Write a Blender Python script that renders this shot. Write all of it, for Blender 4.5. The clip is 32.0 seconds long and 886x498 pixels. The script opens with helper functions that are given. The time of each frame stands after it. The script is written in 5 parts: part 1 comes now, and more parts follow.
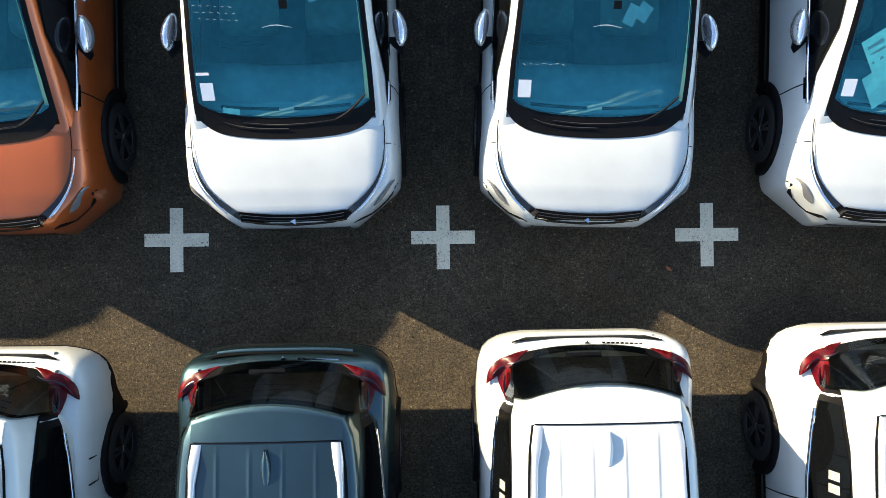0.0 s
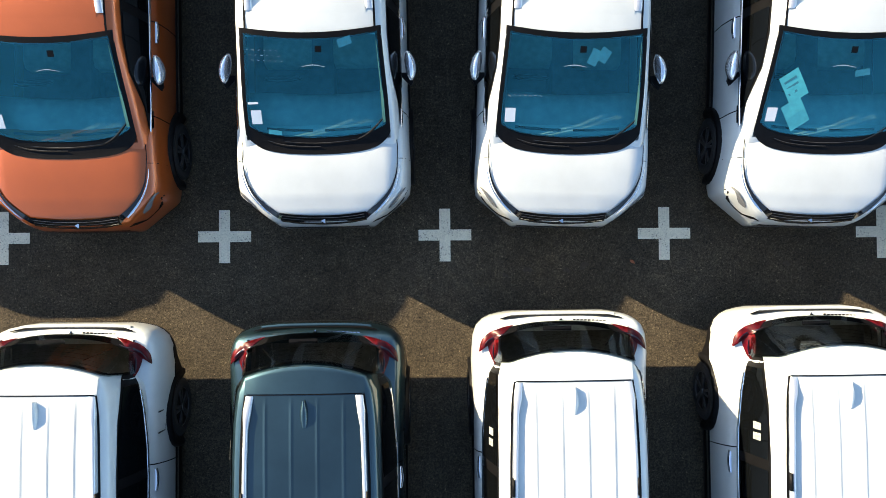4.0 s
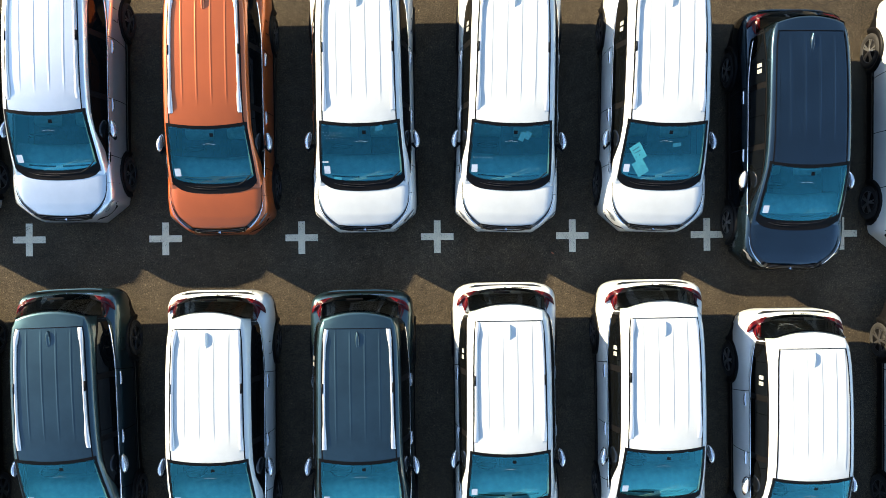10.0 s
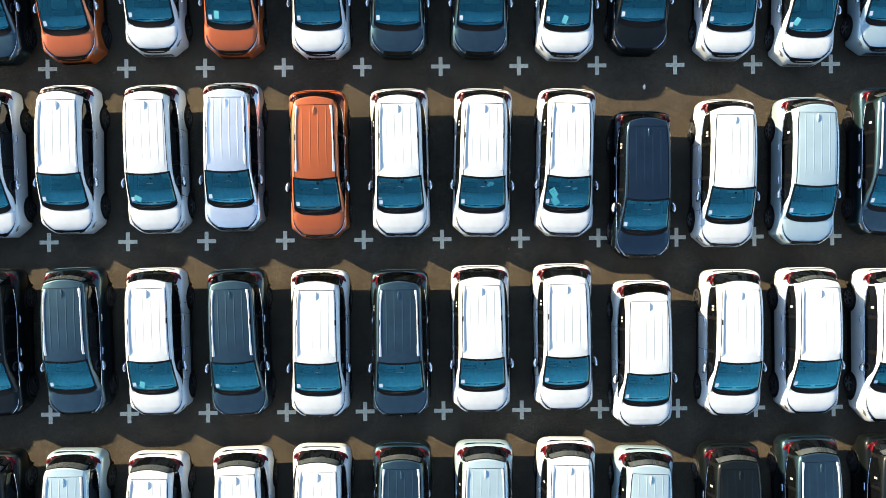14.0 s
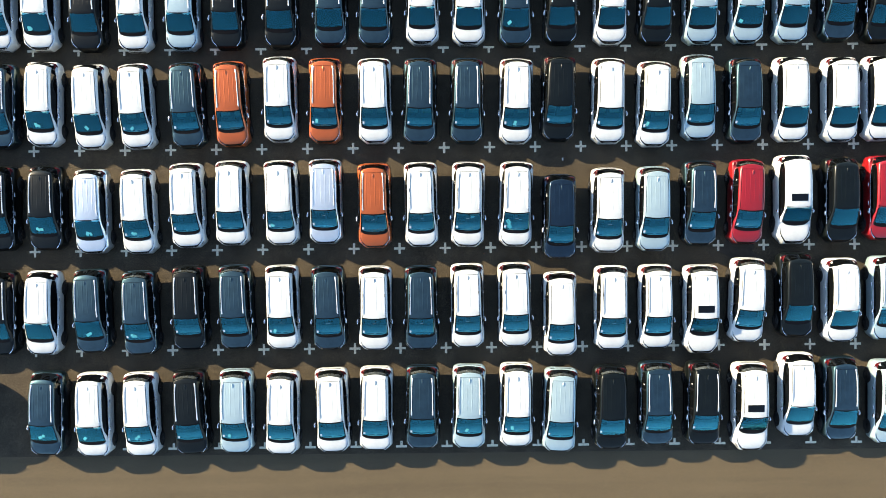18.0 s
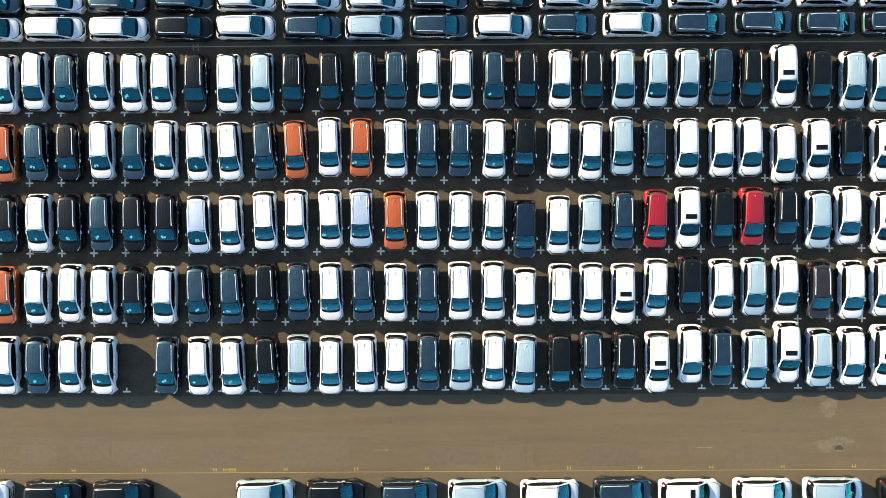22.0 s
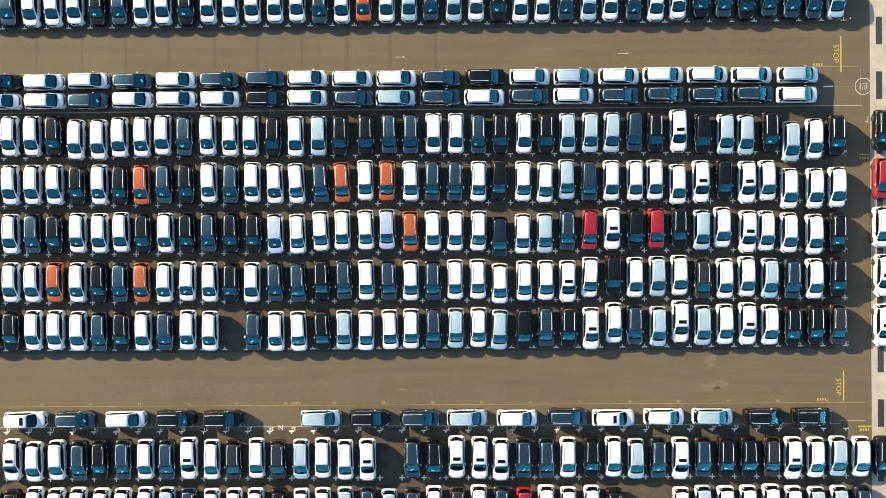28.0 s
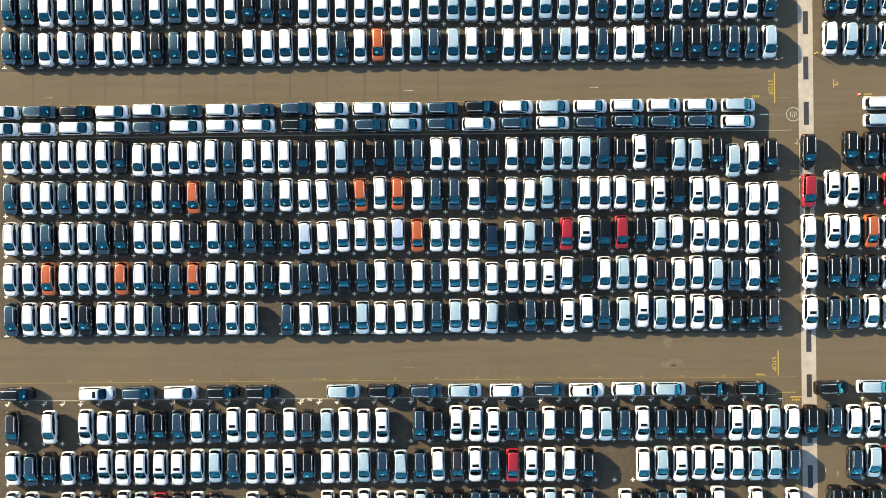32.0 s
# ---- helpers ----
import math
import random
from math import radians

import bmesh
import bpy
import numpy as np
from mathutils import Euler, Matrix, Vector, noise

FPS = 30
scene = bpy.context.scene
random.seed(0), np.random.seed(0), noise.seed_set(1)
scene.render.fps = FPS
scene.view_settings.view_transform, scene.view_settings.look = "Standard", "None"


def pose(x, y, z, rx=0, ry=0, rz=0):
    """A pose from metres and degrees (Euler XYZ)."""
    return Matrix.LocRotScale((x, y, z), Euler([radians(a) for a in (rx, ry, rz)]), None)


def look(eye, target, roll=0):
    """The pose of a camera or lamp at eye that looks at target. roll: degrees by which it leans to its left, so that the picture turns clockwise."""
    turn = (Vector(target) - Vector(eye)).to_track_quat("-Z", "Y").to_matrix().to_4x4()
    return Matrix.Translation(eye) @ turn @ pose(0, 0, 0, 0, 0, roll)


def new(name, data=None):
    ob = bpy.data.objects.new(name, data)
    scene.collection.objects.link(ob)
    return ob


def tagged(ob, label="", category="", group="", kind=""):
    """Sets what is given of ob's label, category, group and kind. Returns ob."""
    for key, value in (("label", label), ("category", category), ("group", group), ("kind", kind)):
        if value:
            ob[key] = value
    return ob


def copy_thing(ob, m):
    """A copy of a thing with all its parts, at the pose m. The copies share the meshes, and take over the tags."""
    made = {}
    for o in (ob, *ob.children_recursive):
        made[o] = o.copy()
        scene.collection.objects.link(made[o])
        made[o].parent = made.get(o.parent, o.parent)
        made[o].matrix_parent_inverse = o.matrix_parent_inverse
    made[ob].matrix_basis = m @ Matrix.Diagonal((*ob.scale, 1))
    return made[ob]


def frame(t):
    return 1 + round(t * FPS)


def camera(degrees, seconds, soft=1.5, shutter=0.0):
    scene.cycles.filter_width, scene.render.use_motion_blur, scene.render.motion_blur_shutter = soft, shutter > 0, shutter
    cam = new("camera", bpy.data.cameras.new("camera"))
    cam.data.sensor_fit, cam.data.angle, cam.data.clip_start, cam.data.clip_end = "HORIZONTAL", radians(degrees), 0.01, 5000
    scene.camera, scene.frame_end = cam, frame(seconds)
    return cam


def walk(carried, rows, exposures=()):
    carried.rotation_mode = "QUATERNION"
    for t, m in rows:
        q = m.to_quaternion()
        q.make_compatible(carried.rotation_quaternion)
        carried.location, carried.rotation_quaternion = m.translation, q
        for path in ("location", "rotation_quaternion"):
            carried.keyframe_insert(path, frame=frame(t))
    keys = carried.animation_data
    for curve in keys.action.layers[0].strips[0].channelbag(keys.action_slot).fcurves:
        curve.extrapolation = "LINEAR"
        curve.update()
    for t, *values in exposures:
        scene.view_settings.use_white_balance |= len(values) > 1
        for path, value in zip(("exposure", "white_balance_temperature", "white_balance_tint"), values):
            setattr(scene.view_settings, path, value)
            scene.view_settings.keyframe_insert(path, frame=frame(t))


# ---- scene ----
# Camera: a drone that climbs straight up over a car storage yard.
EXPO = [(0, 1.90), (32, 1.90)]
cam = camera(58.71, 32.0, soft=0.7)
walk(cam, [
    (0, pose(-0.115, -0.213, 7.428, 0.807, -0.865, -0.627)),
    (1, pose(-0.111, -0.233, 7.691, 0.964, -0.778, -0.597)),
    (2, pose(-0.111, -0.262, 8.036, 1.097, -0.647, -0.540)),
    (3, pose(-0.110, -0.305, 8.476, 1.167, -0.552, -0.481)),
    (3.5, pose(-0.110, -0.325, 8.713, 1.190, -0.521, -0.458)),
    (5.5, pose(-0.106, -0.361, 9.852, 0.953, -0.663, -0.517)),
    (6, pose(-0.106, -0.351, 10.224, 0.879, -0.638, -0.528)),
    (7, pose(-0.105, -0.332, 11.011, 0.671, -0.570, -0.542)),
    (8, pose(-0.088, -0.315, 11.882, 0.412, -0.578, -0.534)),
    (9, pose(-0.063, -0.292, 13.020, 0.218, -0.609, -0.505)),
    (10, pose(-0.049, -0.262, 14.560, 0.134, -0.601, -0.472)),
    (11, pose(-0.053, -0.242, 16.403, 0.100, -0.555, -0.461)),
    (12, pose(-0.076, -0.262, 18.637, 0.008, -0.523, -0.453)),
    (13, pose(-0.124, -0.298, 21.394, -0.056, -0.470, -0.466)),
    (14, pose(-0.161, -0.303, 25.148, -0.019, -0.429, -0.485)),
    (14.5, pose(-0.180, -0.295, 27.362, 0.008, -0.392, -0.496)),
    (16.5, pose(-0.206, -0.173, 36.419, -0.062, -0.204, -0.562)),
    (17, pose(-0.194, -0.106, 38.683, -0.057, -0.185, -0.561)),
    (18, pose(-0.185, 0.016, 43.250, -0.094, -0.091, -0.561)),
    (19, pose(-0.137, 0.135, 47.790, -0.118, -0.023, -0.554)),
    (20, pose(-0.053, 0.223, 52.409, -0.146, 0.086, -0.510)),
    (21, pose(0.066, 0.280, 56.979, -0.182, 0.206, -0.440)),
    (23, pose(0.325, 0.388, 66.211, -0.209, 0.383, -0.364)),
    (24, pose(0.388, 0.385, 70.818, -0.251, 0.421, -0.359)),
    (25, pose(0.437, 0.463, 75.402, -0.203, 0.463, -0.372)),
    (25.5, pose(0.473, 0.496, 77.740, -0.195, 0.481, -0.378)),
    (27.5, pose(0.743, 0.652, 86.810, -0.218, 0.597, -0.411)),
    (28, pose(0.785, 0.640, 89.010, -0.207, 0.614, -0.429)),
    (29, pose(0.838, 0.619, 93.473, -0.136, 0.637, -0.460)),
    (30, pose(0.833, 0.516, 97.932, -0.066, 0.610, -0.490)),
    (31, pose(0.688, 0.404, 102.297, 0.059, 0.541, -0.534)),
    (32, pose(0.455, 0.204, 106.905, 0.143, 0.460, -0.562)),
], exposures=EXPO)

# ---- light ----
SUN = Vector((-2.40, 1.39, 1.0)).normalized()
sun_data = bpy.data.lights.new("sun", "SUN")
sun_data.energy, sun_data.angle, sun_data.color = 5.0, radians(0.6), (1.0, 0.815, 0.54)
sun = new("sun", sun_data)
sun.matrix_world = look(SUN * 100, (0, 0, 0))
world = bpy.data.worlds.new("sky")
world.use_nodes = True
scene.world = world
wn = world.node_tree.nodes
sky = wn.new("ShaderNodeTexSky")
sky.sky_type, sky.sun_disc = "NISHITA", False
sky.sun_elevation = math.asin(SUN.z)
sky.sun_rotation = math.atan2(SUN.x, SUN.y)
sky.air_density, sky.dust_density, sky.ozone_density = 1.0, 0.6, 1.3
haze = wn.new("ShaderNodeMix")
haze.data_type, haze.blend_type = "RGBA", "MULTIPLY"
haze.inputs[0].default_value = 1.0
haze.inputs[7].default_value = (0.982, 1.0, 1.018, 1.0)
world.node_tree.links.new(sky.outputs[0], haze.inputs[6])
world.node_tree.links.new(haze.outputs[2], wn["Background"].inputs[0])
wn["Background"].inputs[1].default_value = 0.110


# ---- materials ----
def mat(name, col, rough=0.5, metal=0.0, coat=0.0, spec=0.5):
    m = bpy.data.materials.new(name)
    m.use_nodes = True
    b = m.node_tree.nodes["Principled BSDF"]
    b.inputs["Base Color"].default_value = (*col, 1)
    b.inputs["Roughness"].default_value = rough
    b.inputs["Metallic"].default_value = metal
    b.inputs["Coat Weight"].default_value = coat
    b.inputs["Coat Roughness"].default_value = 0.04
    b.inputs["Specular IOR Level"].default_value = spec
    return m


def link(m, a, b):
    m.node_tree.links.new(a, b)


def node(m, kind, **vals):
    n = m.node_tree.nodes.new(kind)
    for k, v in vals.items():
        n.inputs[k.replace("_", " ")].default_value = v
    return n


def ramp(m, src, stops):
    r = m.node_tree.nodes.new("ShaderNodeValToRGB")
    e = r.color_ramp.elements
    while len(e) < len(stops):
        e.new(0.5)
    for k, (p, c) in zip(e, stops):
        k.position, k.color = p, (*c, 1)
    link(m, src, r.inputs[0])
    return r


def worn(m, col, scale=3.0, amount=0.12, bump=0.0, bump_scale=60.0, coords="Object"):
    """Mottles the base colour at two scales and adds fine relief."""
    b = m.node_tree.nodes["Principled BSDF"]
    tc = m.node_tree.nodes.new("ShaderNodeTexCoord")
    n1 = node(m, "ShaderNodeTexNoise", Scale=scale, Detail=6.0, Roughness=0.6)
    link(m, tc.outputs[coords], n1.inputs["Vector"])
    lo, hi = [c * (1 - amount) for c in col], [min(1, c * (1 + amount)) for c in col]
    r = ramp(m, n1.outputs["Fac"], [(0.3, lo), (0.7, hi)])
    link(m, r.outputs[0], b.inputs["Base Color"])
    if bump:
        n2 = node(m, "ShaderNodeTexNoise", Scale=bump_scale, Detail=3.0)
        link(m, tc.outputs[coords], n2.inputs["Vector"])
        bp = node(m, "ShaderNodeBump", Strength=bump, Distance=0.01)
        link(m, n2.outputs["Fac"], bp.inputs["Height"])
        link(m, bp.outputs[0], b.inputs["Normal"])
    return m


def paint(name, col, metal=0.0, rough=0.35, dust=0.06, coat=0.8):
    """Car paint under clear coat, with a thin uneven film of dust."""
    m = mat(name, col, rough, metal, coat)
    worn(m, col, 1.7, dust)
    return m


PAINT = {
    "W": paint("white_paint", (0.495, 0.52, 0.508), 0.0, 0.35, 0.08),
    "S": paint("silver_paint", (0.33, 0.44, 0.47), 0.4, 0.32),
    "L": paint("pearl_paint", (0.74, 0.78, 0.78), 0.8, 0.28),
    "V": paint("navy_paint", (0.020, 0.040, 0.058), 0.9, 0.24, 0.15),
    "N": paint("graphite_paint", (0.032, 0.064, 0.078), 0.95, 0.41, 0.15, 1.0),
    "K": paint("black_paint", (0.0032, 0.0052, 0.0052), 0.3, 0.34, 0.3, 0.15),
    "O": paint("orange_paint", (0.43, 0.095, 0.019), 0.5, 0.30),
    "R": paint("red_paint", (0.22, 0.005, 0.008), 0.2, 0.32),
    "B": paint("bronze_paint", (0.026, 0.024, 0.022), 0.5, 0.26, 0.2),
}
PAINT["P"] = PAINT["W"]
for k in "NVB":  # slant reflections darkened, imitating flanks that mirror dark neighbours
    PAINT[k].node_tree.nodes["Principled BSDF"].inputs["Specular Tint"].default_value = (0.30, 0.30, 0.30, 1)
PAINT["K"].node_tree.nodes["Principled BSDF"].inputs["Specular IOR Level"].default_value = 0.28


def coated_glass(name, tint, sheen, rough=0.03, share=0.13):
    """Heat-reflecting glass: a tinted view through it under a blue-green mirror coat, stronger at grazing angles."""
    m = bpy.data.materials.new(name)
    m.use_nodes = True
    m.node_tree.nodes.remove(m.node_tree.nodes["Principled BSDF"])
    out = m.node_tree.nodes["Material Output"]
    clear = node(m, "ShaderNodeBsdfTransparent", Color=(*tint, 1))
    gloss = node(m, "ShaderNodeBsdfGlossy", Color=(*sheen, 1), Roughness=rough)
    tc = m.node_tree.nodes.new("ShaderNodeTexCoord")
    n1 = node(m, "ShaderNodeTexNoise", Scale=2.6, Detail=4.0, Roughness=0.6)
    link(m, tc.outputs["Object"], n1.inputs["Vector"])
    film = ramp(m, n1.outputs["Fac"], [(0.3, (share * .78,) * 3), (0.7, (share * 1.22,) * 3)])
    fres = node(m, "ShaderNodeFresnel", IOR=1.35)
    add = m.node_tree.nodes.new("ShaderNodeMath")
    add.operation, add.use_clamp = "ADD", True
    link(m, film.outputs[0], add.inputs[0])
    link(m, fres.outputs[0], add.inputs[1])
    mx = m.node_tree.nodes.new("ShaderNodeMixShader")
    link(m, add.outputs[0], mx.inputs[0])
    link(m, clear.outputs[0], mx.inputs[1])
    link(m, gloss.outputs[0], mx.inputs[2])
    link(m, mx.outputs[0], out.inputs[0])
    return m


REARGLASS = coated_glass("smoked_rear_glass", (0.55, 0.59, 0.59), (0.75, 0.85, 0.95), 0.03, 0.05)
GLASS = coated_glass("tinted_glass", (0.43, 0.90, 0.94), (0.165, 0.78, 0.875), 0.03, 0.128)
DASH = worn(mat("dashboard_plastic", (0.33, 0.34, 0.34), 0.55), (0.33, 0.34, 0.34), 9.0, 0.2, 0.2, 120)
CARGO = worn(mat("cargo_carpet", (0.15, 0.15, 0.145), 0.9), (0.15, 0.15, 0.145), 10.0, 0.35)
DARKTRIM = worn(mat("cabin_carpet", (0.06, 0.06, 0.06), 0.9), (0.06, 0.06, 0.06), 12.0, 0.3)
SEAT = worn(mat("seat_fabric", (0.36, 0.31, 0.24), 0.85), (0.36, 0.31, 0.24), 14.0, 0.2, 0.3, 150)
LINKAGE = mat("wiper_metal", (0.035, 0.035, 0.035), 0.5, 0.0)
EDGE_REFLECTION = mat("glass_edge", (0.11, 0.25, 0.17), 0.2)
MIRROR = mat("mirror_cap", (0.84, 0.87, 0.90), 0.22, 0.75, 0.8)
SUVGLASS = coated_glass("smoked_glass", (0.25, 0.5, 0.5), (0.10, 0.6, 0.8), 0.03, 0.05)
SUVRIM = mat("bright_alloy_rim", (0.30, 0.31, 0.32), 0.3, 0.85)
PALE_BAND = worn(mat("parcel_shelf", (0.040, 0.046, 0.047), 0.12, 0.0, 0.3, 0.6), (0.040, 0.046, 0.047), 5.0, 0.25)
DARKGLASS = mat("privacy_glass", (0.002, 0.0025, 0.003), 0.05, 0.0, 0.0, 0.4)
BLACK = worn(mat("black_plastic", (0.0035, 0.0035, 0.004), 0.5, spec=0.10), (0.0035, 0.0035, 0.004), 20, 0.3)
TYRE = worn(mat("tyre_rubber", (0.007, 0.007, 0.007), 0.8), (0.007, 0.007, 0.007), 30, 0.4, 0.3, 90)
RIM = mat("alloy_rim", (0.11, 0.11, 0.115), 0.35, 0.8)
CHROME = mat("chrome", (0.72, 0.74, 0.76), 0.08, 1.0)
RAIL = mat("satin_rail", (0.60, 0.62, 0.64), 0.32, 0.6)
RED = worn(mat("red_lens", (0.062, 0.001, 0.002), 0.30, 0.0, 0.1, 0.15), (0.062, 0.001, 0.002), 11, 0.9)
DEEPRED = mat("dark_red_lens", (0.010, 0.0006, 0.001), 0.15, 0.0, 0.3)
LAMP = mat("headlamp_lens", (0.006, 0.006, 0.007), 0.15, 0.0, 0.3)
LENS = worn(mat("clear_lens", (0.20, 0.205, 0.21), 0.22, 0.3, 0.4), (0.20, 0.205, 0.21), 45, 0.10)
TAG = worn(mat("printed_tag", (0.22, 0.23, 0.22), 0.6), (0.22, 0.23, 0.22), 60, 0.5)
INK_AND_GLINT = mat("pale_marker_and_glint", (0.34, 0.40, 0.42), 0.6)
STICKER = mat("sticker_paper", (0.66, 0.67, 0.67), 0.6)
# white paper seen through tinted glass: the tint is put into its colour
PAPER = worn(mat("paper_in_glass_tint", (0.045, 0.31, 0.35), 0.6), (0.045, 0.31, 0.35), 25, 0.12)
FAINT = worn(mat("dim_paper_and_reflection", (0.012, 0.14, 0.20), 0.5), (0.012, 0.14, 0.20), 25, 0.2)
CYAN = worn(mat("bright_paper_in_glass_tint", (0.13, 0.52, 0.49), 0.6), (0.13, 0.52, 0.49), 25, 0.12)
PRINT = mat("print", (0.02, 0.13, 0.17), 0.6)
def road_paint(name, col):
    """Thick road paint, worn through to the asphalt in specks."""
    m = mat(name, col, 0.75)
    b = m.node_tree.nodes["Principled BSDF"]
    tc = m.node_tree.nodes.new("ShaderNodeTexCoord")
    n1 = node(m, "ShaderNodeTexNoise", Scale=55.0, Detail=5.0, Roughness=0.75)
    n2 = node(m, "ShaderNodeTexNoise", Scale=7.0, Detail=3.0)
    link(m, tc.outputs["Object"], n1.inputs["Vector"])
    link(m, tc.outputs["Object"], n2.inputs["Vector"])
    mx = m.node_tree.nodes.new("ShaderNodeMath")
    mx.operation = "MULTIPLY_ADD"
    link(m, n2.outputs["Fac"], mx.inputs[0])
    mx.inputs[1].default_value = 0.35
    link(m, n1.outputs["Fac"], mx.inputs[2])
    r = ramp(m, mx.outputs[0], [(0.50, (0.045, 0.04, 0.034)), (0.58, [c * .8 for c in col]), (0.8, col)])
    link(m, r.outputs[0], b.inputs["Base Color"])
    return m


LINE = road_paint("white_line", (0.74, 0.69, 0.53))
DULL = road_paint("dull_line", (0.30, 0.28, 0.23))
FADED = road_paint("faded_line", (0.125, 0.105, 0.072))
PALEYELLOW = road_paint("worn_yellow_line", (0.24, 0.185, 0.035))
YELLOW = road_paint("yellow_line", (0.34, 0.25, 0.03))
CONCRETE = worn(mat("concrete", (0.27, 0.24, 0.19), 0.85), (0.27, 0.24, 0.19), 0.8, 0.18, 0.2, 40)
GRATE = worn(mat("grate_steel", (0.03, 0.03, 0.031), 0.6, 0.3), (0.03, 0.03, 0.031), 6, 0.3)
ASPHALT = mat("asphalt", (0.085, 0.07, 0.05), 0.92, spec=0.3)


def asphalt_nodes(m, base, amp=1.0, streak=False):
    """Brown-grey asphalt: broad stains, finer mottling, stone grain and scattered pale chips."""
    b = m.node_tree.nodes["Principled BSDF"]
    tc = m.node_tree.nodes.new("ShaderNodeTexCoord")

    along = node(m, "ShaderNodeMapping", Scale=(0.05, 1.0, 1.0))
    link(m, tc.outputs["Object"], along.inputs["Vector"])

    def fac(scale, detail, rough, lo, hi, a, c):
        n = node(m, "ShaderNodeTexNoise", Scale=scale, Detail=detail, Roughness=rough)
        link(m, along.outputs[0] if streak and scale == 1.1 else tc.outputs["Object"], n.inputs["Vector"])
        a, c = 1 - (1 - a) * amp, 1 + (c - 1) * amp
        return ramp(m, n.outputs["Fac"], [(lo, (a, a, a)), (hi, (c, c, c))]).outputs[0]

    col = None
    for f in (fac(.11, 3, .55, .35, .65, .86, 1.1), fac(1.1, 6, .65, .3, .7, .70, 1.27), fac(9, 4, .7, .3, .7, .70, 1.28), fac(34, 3, .7, .36, .64, .55, 1.5), fac(75, 3, .8, .33, .67, .22, 1.85), fac(30, 2, .5, .665, .72, 1.0, 2.9)):
        mx = m.node_tree.nodes.new("ShaderNodeMix")
        mx.data_type, mx.blend_type = "RGBA", "MULTIPLY"
        mx.inputs[0].default_value = 1.0
        if col is None:
            mx.inputs[6].default_value = (*base, 1)
        else:
            link(m, col, mx.inputs[6])
        link(m, f, mx.inputs[7])
        col = mx.outputs[2]
    for scale, near, keep, to in ((26.0, .16, .80, 0.25), (19.0, .11, .84, 3.2), (7.0, .10, .90, 0.3)):
        vo = node(m, "ShaderNodeTexVoronoi", Scale=scale)
        link(m, tc.outputs["Object"], vo.inputs["Vector"])
        spot = ramp(m, vo.outputs["Distance"], [(near * .6, (1, 1, 1)), (near, (0, 0, 0))])
        pick = m.node_tree.nodes.new("ShaderNodeSeparateColor")
        link(m, vo.outputs["Color"], pick.inputs[0])
        some = m.node_tree.nodes.new("ShaderNodeMath")
        some.operation = "GREATER_THAN"
        some.inputs[1].default_value = keep
        link(m, pick.outputs[0], some.inputs[0])
        both = m.node_tree.nodes.new("ShaderNodeMath")
        both.operation = "MULTIPLY"
        link(m, spot.outputs[0], both.inputs[0])
        link(m, some.outputs[0], both.inputs[1])
        mx = m.node_tree.nodes.new("ShaderNodeMix")
        mx.data_type, mx.blend_type = "RGBA", "MULTIPLY"
        link(m, both.outputs[0], mx.inputs[0])
        link(m, col, mx.inputs[6])
        mx.inputs[7].default_value = (to, to, to, 1)
        col = mx.outputs[2]
    link(m, col, b.inputs["Base Color"])
    n = node(m, "ShaderNodeTexNoise", Scale=110.0, Detail=3.0, Roughness=0.8)
    link(m, tc.outputs["Object"], n.inputs["Vector"])
    bp = node(m, "ShaderNodeBump", Strength=0.8, Distance=0.01)
    link(m, n.outputs["Fac"], bp.inputs["Height"])
    link(m, bp.outputs[0], b.inputs["Normal"])


asphalt_nodes(ASPHALT, (0.0495, 0.0395, 0.0255))
LANE = mat("dusty_asphalt", (0.1, 0.08, 0.06), 0.92, spec=0.3)
asphalt_nodes(LANE, (0.0800, 0.0632, 0.0380), 0.42, True)


# ---- mesh helpers ----
def obj(name, bm, material, parent=None, label="", smooth=True):
    me = bpy.data.meshes.new(name)
    bm.normal_update()
    bm.to_mesh(me)
    bm.free()
    for p in me.polygons:
        p.use_smooth = smooth
    mats = material if isinstance(material, (list, tuple)) else [material]
    for k in mats:
        me.materials.append(k)
    ob = new(name, me)
    if parent is not None:
        ob.parent = parent
    if label:
        ob["label"] = label
    return ob


def lerp(tab, y):
    """Smooth look-up in a table of (y, value)."""
    if y <= tab[0][0]:
        return tab[0][1]
    for (a, u), (b, v) in zip(tab, tab[1:]):
        if y <= b:
            k = (y - a) / (b - a)
            return u + (v - u) * k
    return tab[-1][1]


def grid(bm, rows, flip=False, close=False):
    """Quads over rows of points."""
    vs = [[bm.verts.new(p) for p in r] for r in rows]
    n = len(rows[0])
    for a, b in zip(vs, vs[1:]):
        for i in range(n if close else n - 1):
            j = (i + 1) % n
            q = [a[i], a[j], b[j], b[i]]
            bm.faces.new(q[::-1] if flip else q)
    return vs


def box(bm, x0, x1, y0, y1, z0, z1, m=None):
    r = bmesh.ops.create_cube(bm, size=1)["verts"]
    for v in r:
        v.co = Vector((x0 + (v.co.x + 0.5) * (x1 - x0), y0 + (v.co.y + 0.5) * (y1 - y0), z0 + (v.co.z + 0.5) * (z1 - z0)))
        if m:
            v.co = m @ v.co
    return r


